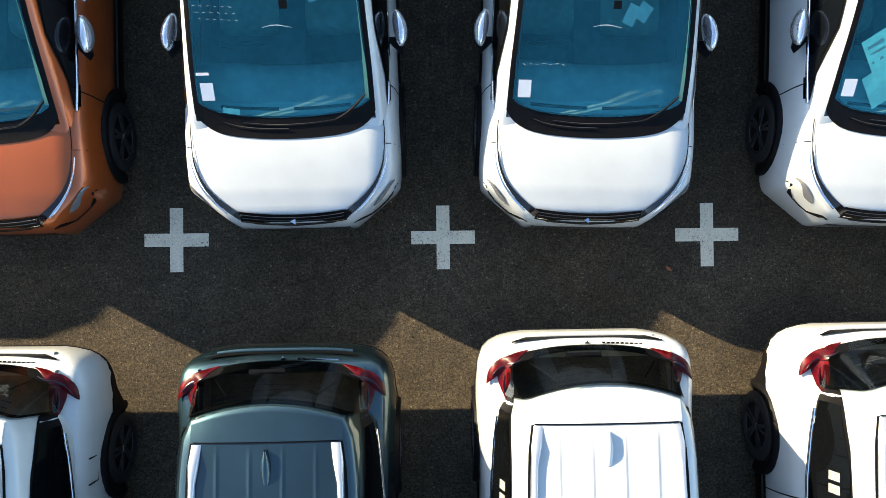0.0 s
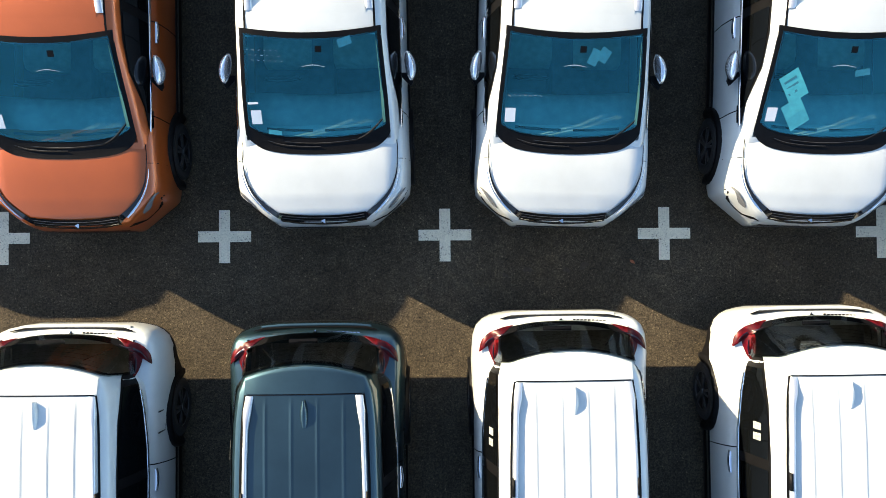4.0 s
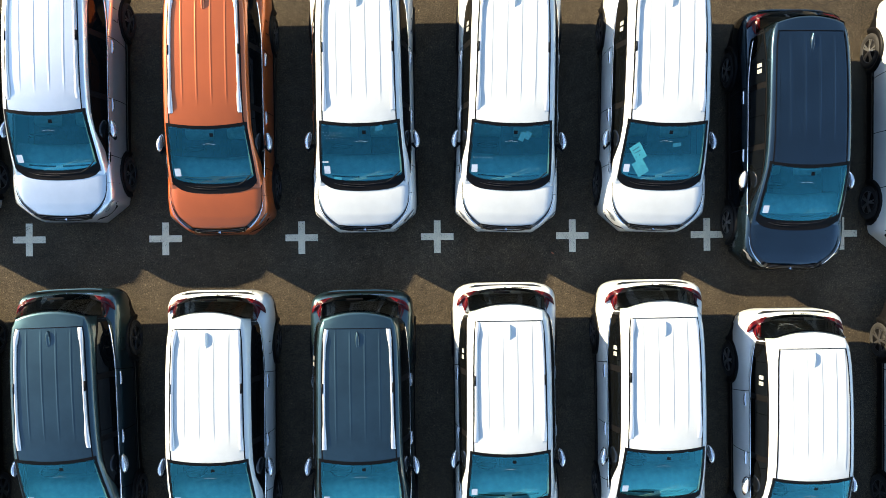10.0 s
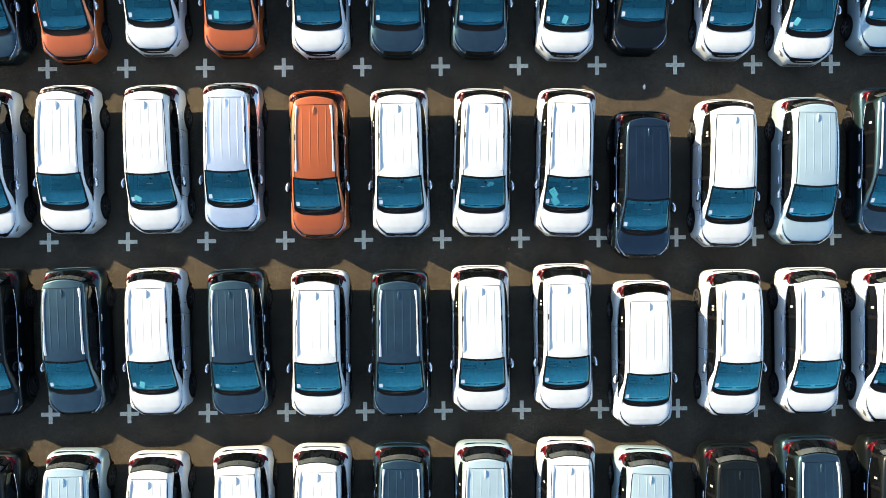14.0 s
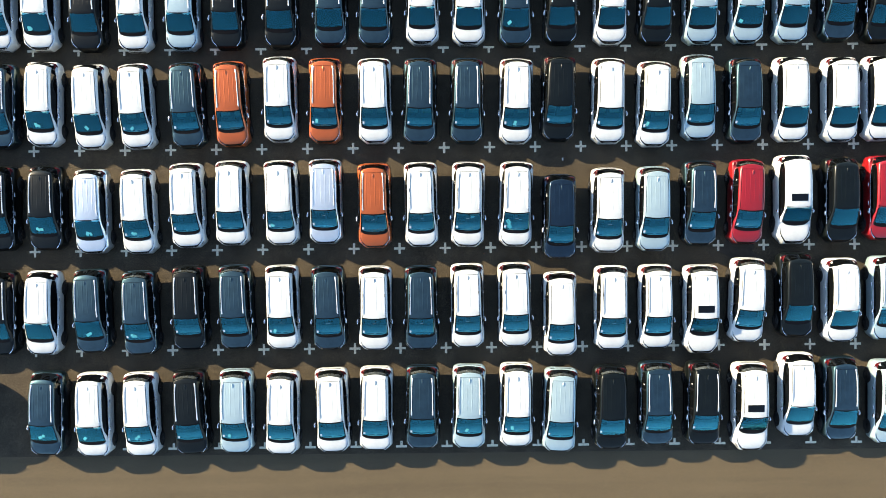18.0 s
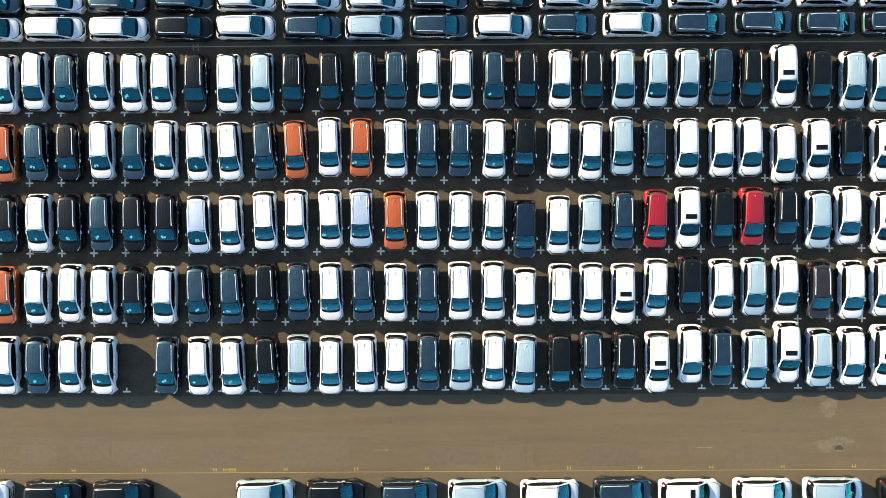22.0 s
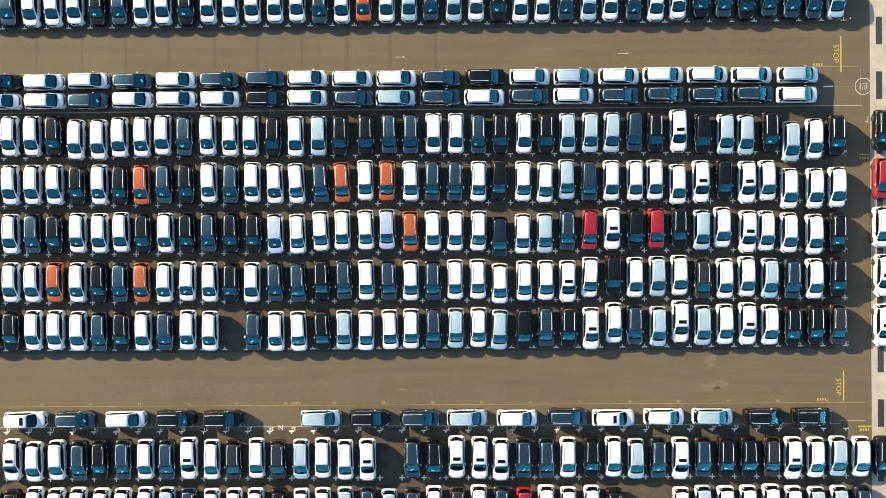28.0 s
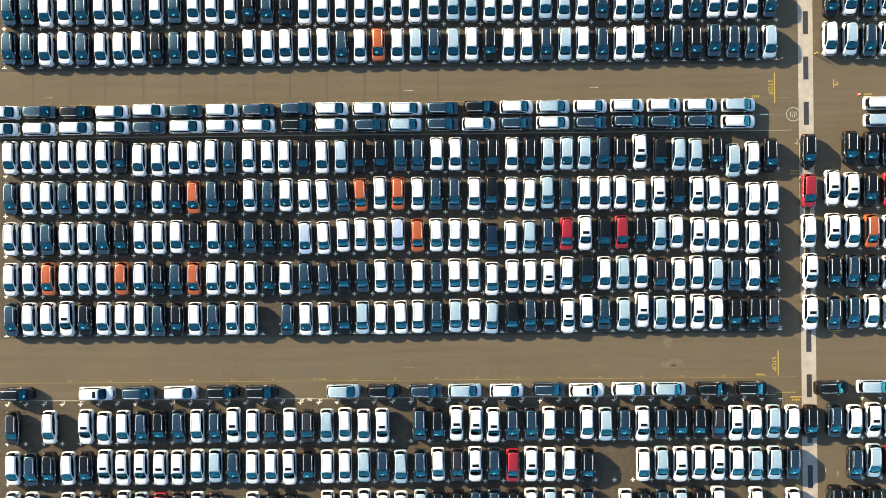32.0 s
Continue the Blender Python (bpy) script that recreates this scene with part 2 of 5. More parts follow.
# ---- the car: y runs from the front bumper (0) to the rear (4.58), z up ----
LEN = 4.58
WIDE = [(0, .46), (.01, .50), (.06, .565), (.14, .66), (.22, .755), (.30, .85), (.335, .877), (.42, .89), (.6, .896), (.9, .893), (1.5, .878), (3.3, .880), (3.8, .898), (4.15, .902), (4.34, .885), (4.44, .85), (4.50, .79), (4.54, .71), (4.565, .61), (4.58, .5)]
TOPZ = [(0, .60), (.015, .71), (.04, .81), (.07, .87), (.12, .92), (.3, .985), (.55, 1.045), (.8, 1.08), (1.0, 1.08), (1.6, 1.05), (4.2, 1.05), (4.40, 1.035), (4.48, .99), (4.54, .90), (4.58, .74)]
ROOFZ = [(.70, .99), (.86, 1.10), (1.1, 1.245), (1.4, 1.405), (1.77, 1.575), (1.95, 1.615), (2.3, 1.65), (2.8, 1.672), (3.4, 1.672), (4.0, 1.645), (4.24, 1.615), (4.27, 1.54), (4.46, 1.10), (4.50, 1.0)]
EDGE = [(.70, .70), (.86, .73), (1.2, .72), (1.77, .68), (2.2, .672), (3.2, .662), (3.75, .645), (4.0, .612), (4.24, .568), (4.27, .572), (4.50, .64)]
BELT = [(.70, .76), (.9, .81), (1.3, .825), (3.4, .815), (3.9, .785), (4.1, .735), (4.3, .68), (4.50, .67)]
BODY_U = [(.955, 0), (.985, .12), (1.0, .38), (1.0, .58), (.975, .78), (.94, .90), (.88, .965), (.7, .99), (.4, 1.0), (0, 1.004)]
ZB = 0.20
TALL = 1.025
HUB = .920
LAMP_LINE = [(.776, .66), (.757, .50), (.692, .34), (.575, .20), (.43, .085)]
UNDER = [(0, .28), (.4, .2), (3.95, .2), (4.2, .40), (4.58, .48)]


def top(x, y):
    """Height of the lower body at x, y."""
    w, zt = lerp(WIDE, y), lerp(TOPZ, y)
    u = min(abs(x) / w, 1)
    f = 1.0
    for (ua, fa), (ub, fb) in zip(BODY_U[3:], BODY_U[4:]):
        if ub <= u <= ua:
            f = fb + (fa - fb) * (u - ub) / (ua - ub)
    zb = lerp(UNDER, y)
    return zb + (zt - zb) * f


def flank(y, z):
    """Half width of the lower body at y and height z."""
    w, zt, zb = lerp(WIDE, y), lerp(TOPZ, y), lerp(UNDER, y)
    return w * lerp([(f, u) for u, f in BODY_U], (z - zb) / (zt - zb))


def cabin(y, v):
    """A point of the upper shell: v = 0 at the belt line, 1 at the centre line; x is positive."""
    b, e, zr = lerp(BELT, y), lerp(EDGE, y), lerp(ROOFZ, y)
    zb = min(1.02, zr - 0.01)
    pts = [(0, b, zb), (.28, (b * .55 + e * .45) + .012, zb + (zr - zb) * .45), (.5, e + .025, zb + (zr - zb) * .86), (.6, e - .015, zb + (zr - zb) * .945), (.72, e * .75, zr - .012 * min(1, (zr - zb) * 3)), (.86, e * .38, zr), (1, 0, zr + .004)]
    for (va, xa, za), (vb, xb, z2) in zip(pts, pts[1:]):
        if v <= vb:
            k = (v - va) / (vb - va)
            return Vector((xa + (xb - xa) * k, y, za + (z2 - za) * k))
    return Vector((0, y, zr))


def cabin_z(x, y):
    """Height of the upper shell above x, y."""
    a, b = 0.0, 1.0
    for _ in range(16):
        c = (a + b) / 2
        if cabin(y, c).x > abs(x):
            a = c
        else:
            b = c
    return cabin(y, a).z


def sweep(x, y):
    """How far the tail of the roof is drawn forward towards the sides."""
    k = max(0.0, min(1.0, (y - 4.0) / .24)) * max(0.0, min(1.0, (4.62 - y) / .25))
    return y - .13 * min(1.2, (x / .62) ** 2) * k * k * (3 - 2 * k)


def swept(bm):
    for v in bm.verts:
        v.co.y = sweep(v.co.x, v.co.y)
    return bm


def rear_z(x, y):
    """Height of the tail, lower body or swept cabin, at x, y."""
    x = abs(x)
    yy = y
    for _ in range(8):
        yy = y + (yy - sweep(x, yy))
    z = top(x, min(y, 4.5))
    if yy < 4.5 and x < lerp(BELT, yy):
        z = max(z, min(cabin_z(x, yy), 1.14))
    return z


def steps(a, b, n):
    return [a + (b - a) * i / (n - 1) for i in range(n)]


def lower_shell(bm, fine, hollow):
    ys = [0, .01, .04, .07, .14, .22, .30, .335, .42, .6, .9, 1.02, 1.5, 2.4, 3.3, 3.8, 3.95, 4.15, 4.34, 4.44, 4.50, 4.54, 4.565, 4.58]
    if fine:
        ys = sorted(set(ys + [.02, .1, .18, .26, .5, .75, 1.0, 1.2, 3.05, 3.55, 4.0, 4.25, 4.40, 4.47, 4.52]))
    cabin_faces = set(bm.faces)
    rows = []
    for y in ys:
        w, zt, zb = lerp(WIDE, y), lerp(TOPZ, y), lerp(UNDER, y)
        half = [(w * u, y, zb + (zt - zb) * f) for u, f in BODY_U]
        rows.append(half + [(-x, yy, z) for x, yy, z in half[-2::-1]])
    vs = grid(bm, rows, True)
    bm.faces.new(vs[0])
    bm.faces.new(vs[-1][::-1])
    if hollow:
        deck = [f for f in bm.faces if f not in cabin_faces and all(1.0 < v.co.y < (4.42 if fine else 3.4) and v.co.z > .97 and abs(v.co.x) < (.87 if v.co.y < 3.35 else .66) for v in f.verts)]
        bmesh.ops.delete(bm, geom=deck, context="FACES")


def upper_shell(bm, fine, hollow):
    ys = [.70, .86, 1.1, 1.4, 1.77, 1.95, 2.3, 2.8, 3.4, 4.0, 4.24, 4.27, 4.46, 4.50]
    vv = [0, .28, .5, .6, .72, .86, 1]
    if fine:
        ys = sorted(set(ys + [1.25, 1.6, 2.05, 2.55, 3.1, 3.7, 3.85, 4.12, 4.36]))
        vv = [0, .14, .28, .4, .5, .55, .6, .66, .72, .79, .86, .93, 1]
    rows = []
    for y in ys:
        half = [cabin(y, v) for v in vv]
        rows.append([tuple(p) for p in half] + [(-p.x, p.y, p.z) for p in half[-2::-1]])
    grid(bm, rows, True)
    if hollow:
        hole = [f for f in bm.faces if all(.85 < v.co.y < 1.78 and abs(v.co.x) < lerp(EDGE, v.co.y) - .010 for v in f.verts)]
        if fine:
            hole += [f for f in bm.faces if all(4.265 < v.co.y < 4.47 and abs(v.co.x) < lerp(BELT, v.co.y) - .004 for v in f.verts)]
        bmesh.ops.delete(bm, geom=hole, context="FACES")
    swept(bm)


def side_patch(bm, ys, v0, v1, n, off, sign):
    rows = []
    for y in ys:
        r = []
        for v in steps(v0(y), v1(y), n):
            p = cabin(y, v)
            r.append((sign * (p.x + off), y, p.z + off * .5))
        rows.append(r)
    grid(bm, rows, sign < 0)


def ribbon(bm, path, widths, height, off, sign=1, lift=0.0):
    """A strip that follows a plan path of (x, y) on a surface height(x, y); lift raises its middle."""
    rows = []
    n = len(path)
    for i, (x, y) in enumerate(path):
        a, b = Vector(path[max(0, i - 1)]), Vector(path[min(n - 1, i + 1)])
        d = (b - a).normalized()
        nrm = Vector((-d.y, d.x))
        w = lerp(widths, i / (n - 1)) / 2
        r = []
        for k in ((-1, 0, 1) if lift else (-1, 1)):
            px, py = x + nrm.x * w * k, y + nrm.y * w * k
            r.append((sign * px, py, height(px, py) + off + (lift if k == 0 else 0)))
        rows.append(r)
    grid(bm, rows, sign < 0)


def curve_path(pts, n):
    """Points along a smooth curve through pts."""
    out = []
    m = len(pts) - 1
    for i in range(n):
        t = i / (n - 1) * m
        k = min(int(t), m - 1)
        f = t - k
        p = [Vector(pts[max(0, min(m, k + d))]) for d in (-1, 0, 1, 2)]
        q = .5 * ((2 * p[1]) + (p[2] - p[0]) * f + (2 * p[0] - 5 * p[1] + 4 * p[2] - p[3]) * f * f + (3 * p[1] - p[0] - 3 * p[2] + p[3]) * f ** 3)
        out.append((q.x, q.y))
    return out


def cowl_z(x, y):
    return max(cabin_z(x, y), top(x, y))


def tyre(bm, x, y, sign, n=20):
    prof = [(.0, .20), (.02, .29), (.05, .32), (.16, .325), (.19, .31), (.205, .27), (.20, .215), (.17, .20)]
    rows = []
    for i in range(n + 1):
        a = 2 * math.pi * i / n
        rows.append([(sign * (x - .2 + d), y + r * math.cos(a), .325 + r * math.sin(a)) for d, r in prof])
    grid(bm, rows, sign < 0)


def alloy(bm, x, y, sign, n=20):
    """Five double spokes, an outer ring and a hub before a dark brake dish."""
    for k in range(5):
        for da in (-.15, .15):
            m = Matrix.Translation((sign * (x - .014), y, .325)) @ Matrix.Rotation(2 * math.pi * k / 5 + da, 4, "X")
            box(bm, -.012, .012, -.015, .015, .03, .205, m)
    rows = []
    for i in range(n + 1):
        a = 2 * math.pi * i / n
        rows.append([(sign * (x + d), y + r * math.cos(a), .325 + r * math.sin(a)) for d, r in ((-.05, .20), (-.006, .206), (-.006, .211), (-.03, .216))])
    grid(bm, rows, sign < 0)
    r = bmesh.ops.create_cone(bm, cap_ends=True, segments=10, radius1=.045, radius2=.035, depth=.03)["verts"]
    for v in r:
        v.co = Vector((sign * (x - .012 + v.co.z), y + v.co.x, .325 + v.co.y))


def dish(bm, x, y, sign, n=16):
    r = bmesh.ops.create_cone(bm, cap_ends=True, segments=n, radius1=.205, radius2=.205, depth=.02)["verts"]
    for v in r:
        v.co = Vector((sign * (x - .024 + v.co.z), y + v.co.x, .325 + v.co.y))


def car_y(y):
    """Brings the plan to the true length of the common model."""
    return lerp([(0, 0), (.8, .79), (1.77, 1.75), (3.982, 3.965), (4.58, 4.555), (4.7, 4.675)], y)


def suv_y(y):
    """Stretches the plan of the car into that of the larger model."""
    return lerp([(0, 0), (.86, 1.20), (1.77, 1.93), (4.0, 4.25), (4.58, 4.80)], y)


def car(colour, tier, bare=False):
    """One parked car. tier 0: near, all parts; 1: middle; 2: far. bare: the plain model without roof rails, on bright rims."""
    P = PAINT[colour]
    suv = colour == "P"
    fine = tier == 0
    nx = (15, 9, 7)[tier]
    root = new("suv" if suv else "car")
    root.empty_display_size = .3

    def part(name, bm, material, parent=None, label="", smooth=True):
        if suv:
            for v in bm.verts:
                v.co = Vector((v.co.x * 1.03, suv_y(v.co.y), v.co.z * 1.07))
        else:
            for v in bm.verts:
                v.co.y, v.co.z = car_y(v.co.y), v.co.z * TALL
        return obj(name, bm, material, parent or root, label, smooth)

    bm = bmesh.new()
    upper_shell(bm, fine, tier < 2)
    lower_shell(bm, fine, tier < 2)
    part("body", bm, P)

    # windscreen in its black surround; on far cars its black imitates the cabin's shade
    def screen(y0, y1, inset, off, ny):
        b2 = bmesh.new()
        rows = []
        bend = .14 if inset == 0 else .05
        us = steps(-1, 1, nx)
        us = sorted(set(us + [-.94, -.91, -.87, .87, .91, .94] + ([-.98, -.96, -.91, -.83, -.79, .79, .83, .91, .96, .98] if fine else [])))
        ks = steps(0, 1, ny) if inset or tier == 2 else [0, .08, .165, .35, .55, .75, .94, 1]
        for k in ks:
            r = []
            for u in us:
                ya, yb = y0 + .07 * u * u + bend * u ** 8, y1 - .01 + .065 * u * u
                y = ya + (yb - ya) * k
                x = u * (lerp(EDGE, y) - .012 - inset)
                r.append((x, y, max(cabin_z(x, y), top(x, y)) + off))
            rows.append(r)
        grid(b2, rows)
        if not inset and tier < 2:
            b2.faces.ensure_lookup_table()
            n = len(us) - 1
            inner = [b2.faces[j * n + i] for j in range(2, 6) for i in range(n) if max(abs(us[i]), abs(us[i + 1])) < .915]
            bmesh.ops.delete(b2, geom=inner, context="FACES")
        return b2
    ny = (12, 8, 6)[tier]
    part("windscreen_surround", screen(.705, 1.80, .0, .006, ny), BLACK)
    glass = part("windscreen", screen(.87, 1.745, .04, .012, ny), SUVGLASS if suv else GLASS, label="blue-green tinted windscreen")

    # the cabin behind the windscreen
    if tier < 2:
        b2 = bmesh.new()
        hump = lambda x, y: .045 * math.exp(-((x + .36) / .15) ** 2) * max(0, min(1, (y - 1.08) / .1))
        grid(b2, [[(x, y + .05 * (x / .7) ** 2, z + hump(x, y) - .03 * (x / .7) ** 4) for x in steps(-.73, .73, 17)] for y, z in ((.80, 1.02), (.86, 1.065), (.98, 1.08), (1.12, 1.095), (1.22, 1.09), (1.30, 1.06), (1.33, .98), (1.34, .72))])
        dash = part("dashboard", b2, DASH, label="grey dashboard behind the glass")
        b2 = bmesh.new()
        for x0, x1 in ((-.52, -.06), (.06, .52)):
            grid(b2, [[(x, y + .05 * (x / .7) ** 2, 1.086) for x in steps(x0, x1, 6)] for y in (.935, .962)])
        part("defrost_vent", b2, BLACK, dash, smooth=False)
        b2 = bmesh.new()
        rows = []
        for i in range(19):
            a = 2 * math.pi * i / 18
            rows.append([(-.36 + (.175 + .016 * math.cos(b)) * math.cos(a), 1.50 - (.175 + .016 * math.cos(b)) * math.sin(a) * .42, 1.0 + (.175 + .016 * math.cos(b)) * math.sin(a) * .9 + .016 * math.sin(b)) for b in steps(0, 2 * math.pi, 7)])
        grid(b2, rows)
        box(b2, -.53, -.19, 1.49, 1.52, .98, 1.02)
        part("steering_wheel", b2, BLACK)
        b2 = bmesh.new()
        grid(b2, [[(x, y, z) for x in (-.78, -.4, 0, .4, .78)] for y, z in ((.9, .72), (1.2, .42), (1.7, .40), (2.6, .42), (2.7, .9))])
        box(b2, -.11, .11, 1.3, 2.4, .42, .74)
        part("cabin_floor", b2, DARKTRIM, smooth=False)
        for x in (-.36, .36):
            b2 = bmesh.new()
            grid(b2, [[(x + .26 * u, y, z - .05 * (1 - u * u) - .04 * u ** 8) for u in steps(-1, 1, 9)] for y, z in ((1.72, .55), (1.74, .72), (1.82, .76), (2.05, .75), (2.22, .74), (2.30, .95), (2.40, 1.20), (2.44, 1.24))])
            grid(b2, [[(x + .13 * u, y, z - .03 * u ** 4) for u in steps(-1, 1, 5)] for y, z in ((2.36, 1.24), (2.39, 1.38), (2.44, 1.42), (2.50, 1.38), (2.50, 1.24))])
            part("front_seat", b2, SEAT, label="grey fabric front seat")

    # rear window under the drawn-out roof edge
    if tier < 2:
        b2 = bmesh.new()
        rows = []
        for y in (4.256, 4.27, 4.32, 4.36, 4.41, 4.45, 4.485):
            half = [cabin(y, v) for v in (0, .06, .14, .28, .4, .5, .55, .6, .66, .72, .79, .86, .93, 1)]
            half = [(p.x + .008, y + .016 - (.02 * (p.x / .66) ** 4 if y > 4.43 else 0), p.z + .004 + (.01 * (p.x / .66) ** 4 if y > 4.43 else 0)) for p in half[:-1]] + [(0, y + .016, half[-1].z + .004)]
            rows.append(half + [(-x, yy, z) for x, yy, z in half[-2::-1]])
        grid(b2, rows, True)
        if fine:
            b2.faces.ensure_lookup_table()
            bmesh.ops.delete(b2, geom=[b2.faces[r * 26 + i] for r in range(1, 5) for i in range(2, 24)], context="FACES")
        part("rear_window_frame", swept(b2), BLACK, label="black frame round the rear window")
    b2 = bmesh.new()
    rows = []
    for y in (4.243, 4.27, 4.36, 4.46, 4.485):
        half = [cabin(y, v) for v in ((.06, .14, .28, .4, .5, .55, .6, .66, .72, .79, .86, .93, 1) if fine else (.06, .28, .5, .6, .72, .86, 1))]
        half = [(p.x + .012, y + .022 - (.06 * (p.x / .66) ** 4 if y > 4.4 else 0), p.z + .006 + (.03 * (p.x / .66) ** 4 if y > 4.4 else 0)) for p in half[:-1]] + [(0, y + .022, half[-1].z + .006)]
        rows.append(half + [(-x, yy, z) for x, yy, z in half[-2::-1]])
    grid(b2, rows, True)
    rear = part("rear_window", swept(b2), REARGLASS if fine else DARKGLASS, label="dark privacy glass rear window")
    if fine:
        b2 = bmesh.new()
        grid(b2, [[(x, y, .72) for x in steps(-.66, .66, 5)] for y in (3.55, 3.9, 4.2, 4.44)])
        for x in (-.66, .66):
            grid(b2, [[(x, y, z) for z in (.72, .9, 1.06)] for y in (3.55, 3.9, 4.2, 4.44)])
        grid(b2, [[(x, 4.44 + .02 * (z - .72), z) for x in steps(-.66, .66, 5)] for z in (.72, .86, .99)])
        part("cargo_trim", b2, CARGO, smooth=False)
        b2 = bmesh.new()
        grid(b2, [[(x, y - .02 * math.cos(x * 9), z) for x in steps(-.64, .64, 13)] for y, z in ((3.98, .74), (3.93, 1.0), (3.87, 1.20), (3.82, 1.24), (3.74, 1.22))])
        seat = part("rear_seat", b2, SEAT, label="grey fabric rear seat")
        for x in (-.40, 0, .40):
            b2 = bmesh.new()
            grid(b2, [[(x + .12 * u, y, z - .02 * u ** 4) for u in steps(-1, 1, 5)] for y, z in ((3.92, 1.24), (3.93, 1.36), (3.87, 1.40), (3.80, 1.36), (3.80, 1.24))])
            part("headrest", b2, SEAT, seat)
    elif tier < 2:
        # pale band on the opaque glass imitates reflection and a lit shelf inside
        b2 = bmesh.new()
        rows = []
        for y in (4.246, 4.27, 4.30, 4.335):
            half = [cabin(y, v) for v in (.22, .28, .4, .5, .55, .6, .66, .72, .79, .86, .93, 1)]
            half = [(p.x + .004 if p.x > .01 else 0, y + .030, p.z + .010) for p in half]
            rows.append(half + [(-x, yy, z) for x, yy, z in half[-2::-1]])
        grid(b2, rows, True)
        part("parcel_shelf", swept(b2), PALE_BAND, rear, "grey-green band painted on the glass as a lit shelf")

    # side glass
    low = lambda y: lerp([(1.0, .03), (3.2, .03), (3.7, .07), (4.0, .10), (4.27, .06)], y)
    high = lambda y: min(.47, .09 + (y - .98) * .72, .47 - (y - 3.6) * .25)
    for s in (1, -1):
        b2 = bmesh.new()
        side_patch(b2, [1.0, 1.2, 1.5, 1.8, 2.2, 2.7, 3.2, 3.7, 4.0, 4.12, 4.22, 4.255, 4.285], low, high, 5, .006, s)
        if tier == 2:
            part("side_window", swept(b2), DARKGLASS)
            continue
        part("window_frame", swept(b2), BLACK)
        for y0, y1 in ((1.16, 2.06), (2.16, 3.08), (3.18, 4.02)):
            b2 = bmesh.new()
            side_patch(b2, steps(y0, y1, 6), lambda y: low(y) + .025, lambda y: max(low(y) + .03, high(y) - .025), 5, .011, s)
            part("side_window", swept(b2), DARKGLASS)
        b2 = bmesh.new()
        rows = []
        for y in [.98, 1.2, 1.6, 2.1, 2.6, 3.1, 3.4, 3.75, 3.95]:
            p = cabin(y, low(y))
            rows.append([(s * (p.x + .016), y, p.z - .012), (s * (p.x + .018), y, p.z + .004), (s * (p.x + .004), y, p.z + .012)])
        grid(b2, rows, s < 0)
        part("belt_trim", b2, CHROME, label="chrome belt line trim")
    if tier == 2 and not suv:
        b2 = bmesh.new()
        for s in (1, -1):
            rows = []
            for y in (.98, 1.2, 1.6, 2.1, 2.6, 3.1, 3.4, 3.75, 3.95):
                p = cabin(y, low(y))
                rows.append([(s * (p.x + .016), y, p.z - .012), (s * (p.x + .018), y, p.z + .004), (s * (p.x + .004), y, p.z + .012)])
            grid(b2, rows, s < 0)
            for y in (2.02, 3.02):
                x = flank(y, .90)
                grid(b2, [[(s * (x - .02), yy, .938), (s * (x + h), yy, .93), (s * (x + h), yy, .90), (s * x, yy, .885)] for yy, h in ((y - .11, .008), (y - .05, .026), (y + .05, .026), (y + .11, .008))], s < 0)
            ribbon(b2, curve_path([(.795, .60), (.778, .48), (.722, .335), (.63, .215), (.53, .115)], 7), [(0, .010), (.5, .026), (.85, .040), (1, .018)], top, .026, s, .004)
        tagged(part("chrome_trim", b2, CHROME, label="chrome belt trim and door handles"), kind="stuff")

    # wing mirrors
    for s in (1, -1):
        b2 = bmesh.new()
        for v in bmesh.ops.create_uvsphere(b2, u_segments=14, v_segments=8, radius=1)["verts"]:
            c = v.co.copy()
            c.y = c.y * (1.0 - .25 * c.x)
            v.co = Vector((s * (.925 + c.x * .060 - c.y * .02), 1.59 + c.y * .155, 1.09 + c.z * .095 - c.y * .01))
        m = part("wing_mirror", b2, MIRROR, label="bright chrome-capped wing mirror")
        if tier == 0:
            b2 = bmesh.new()
            rows = [[(s * x, y, z) for x, y in ((.80, 1.53), (.86, 1.46), (.925, 1.395), (.95, 1.44), (.93, 1.53))] for z in (1.0, 1.02, 1.045)]
            grid(b2, rows, s < 0, True)
            b2.faces.new([b2.verts.new(p) for p in (rows[2] if s > 0 else rows[2][::-1])])
            part("mirror_foot", b2, BLACK, m)

    # tail lights: one arm along the side, one along the tailgate
    for s in (1, -1):
        b2 = bmesh.new()
        outer_edge = curve_path([(.838, 4.20), (.828, 4.27), (.80, 4.335), (.74, 4.39), (.66, 4.425), (.58, 4.448), (.49, 4.466)], 13)
        inner_edge = curve_path([(.832, 4.195), (.785, 4.235), (.738, 4.27), (.685, 4.315), (.62, 4.37), (.55, 4.425), (.49, 4.460)], 13)
        rows = []
        for (xa, ya), (xb, yb) in zip(outer_edge, inner_edge):
            rows.append([(s * (xa + (xb - xa) * k), ya + (yb - ya) * k, rear_z(xa + (xb - xa) * k, ya + (yb - ya) * k) + .030 + .014 * math.sin(math.pi * k)) for k in (0, .3, .6, 1)])
        grid(b2, rows, s > 0)
        rows = []
        for (xa, ya), (xb, yb) in zip(curve_path([(.755, 4.29), (.742, 4.21), (.708, 4.12), (.678, 4.04)], 7), curve_path([(.65, 4.33), (.655, 4.22), (.662, 4.12), (.670, 4.045)], 7)):
            rows.append([(s * (xa + (xb - xa) * k), ya + (yb - ya) * k, rear_z(xa + (xb - xa) * k, ya + (yb - ya) * k) + .014 + .016 * math.sin(math.pi * k)) for k in (0, .3, .6, 1)])
        grid(b2, rows, s > 0)
        light = part("tail_light", b2, RED, label="red wrap-round tail light")
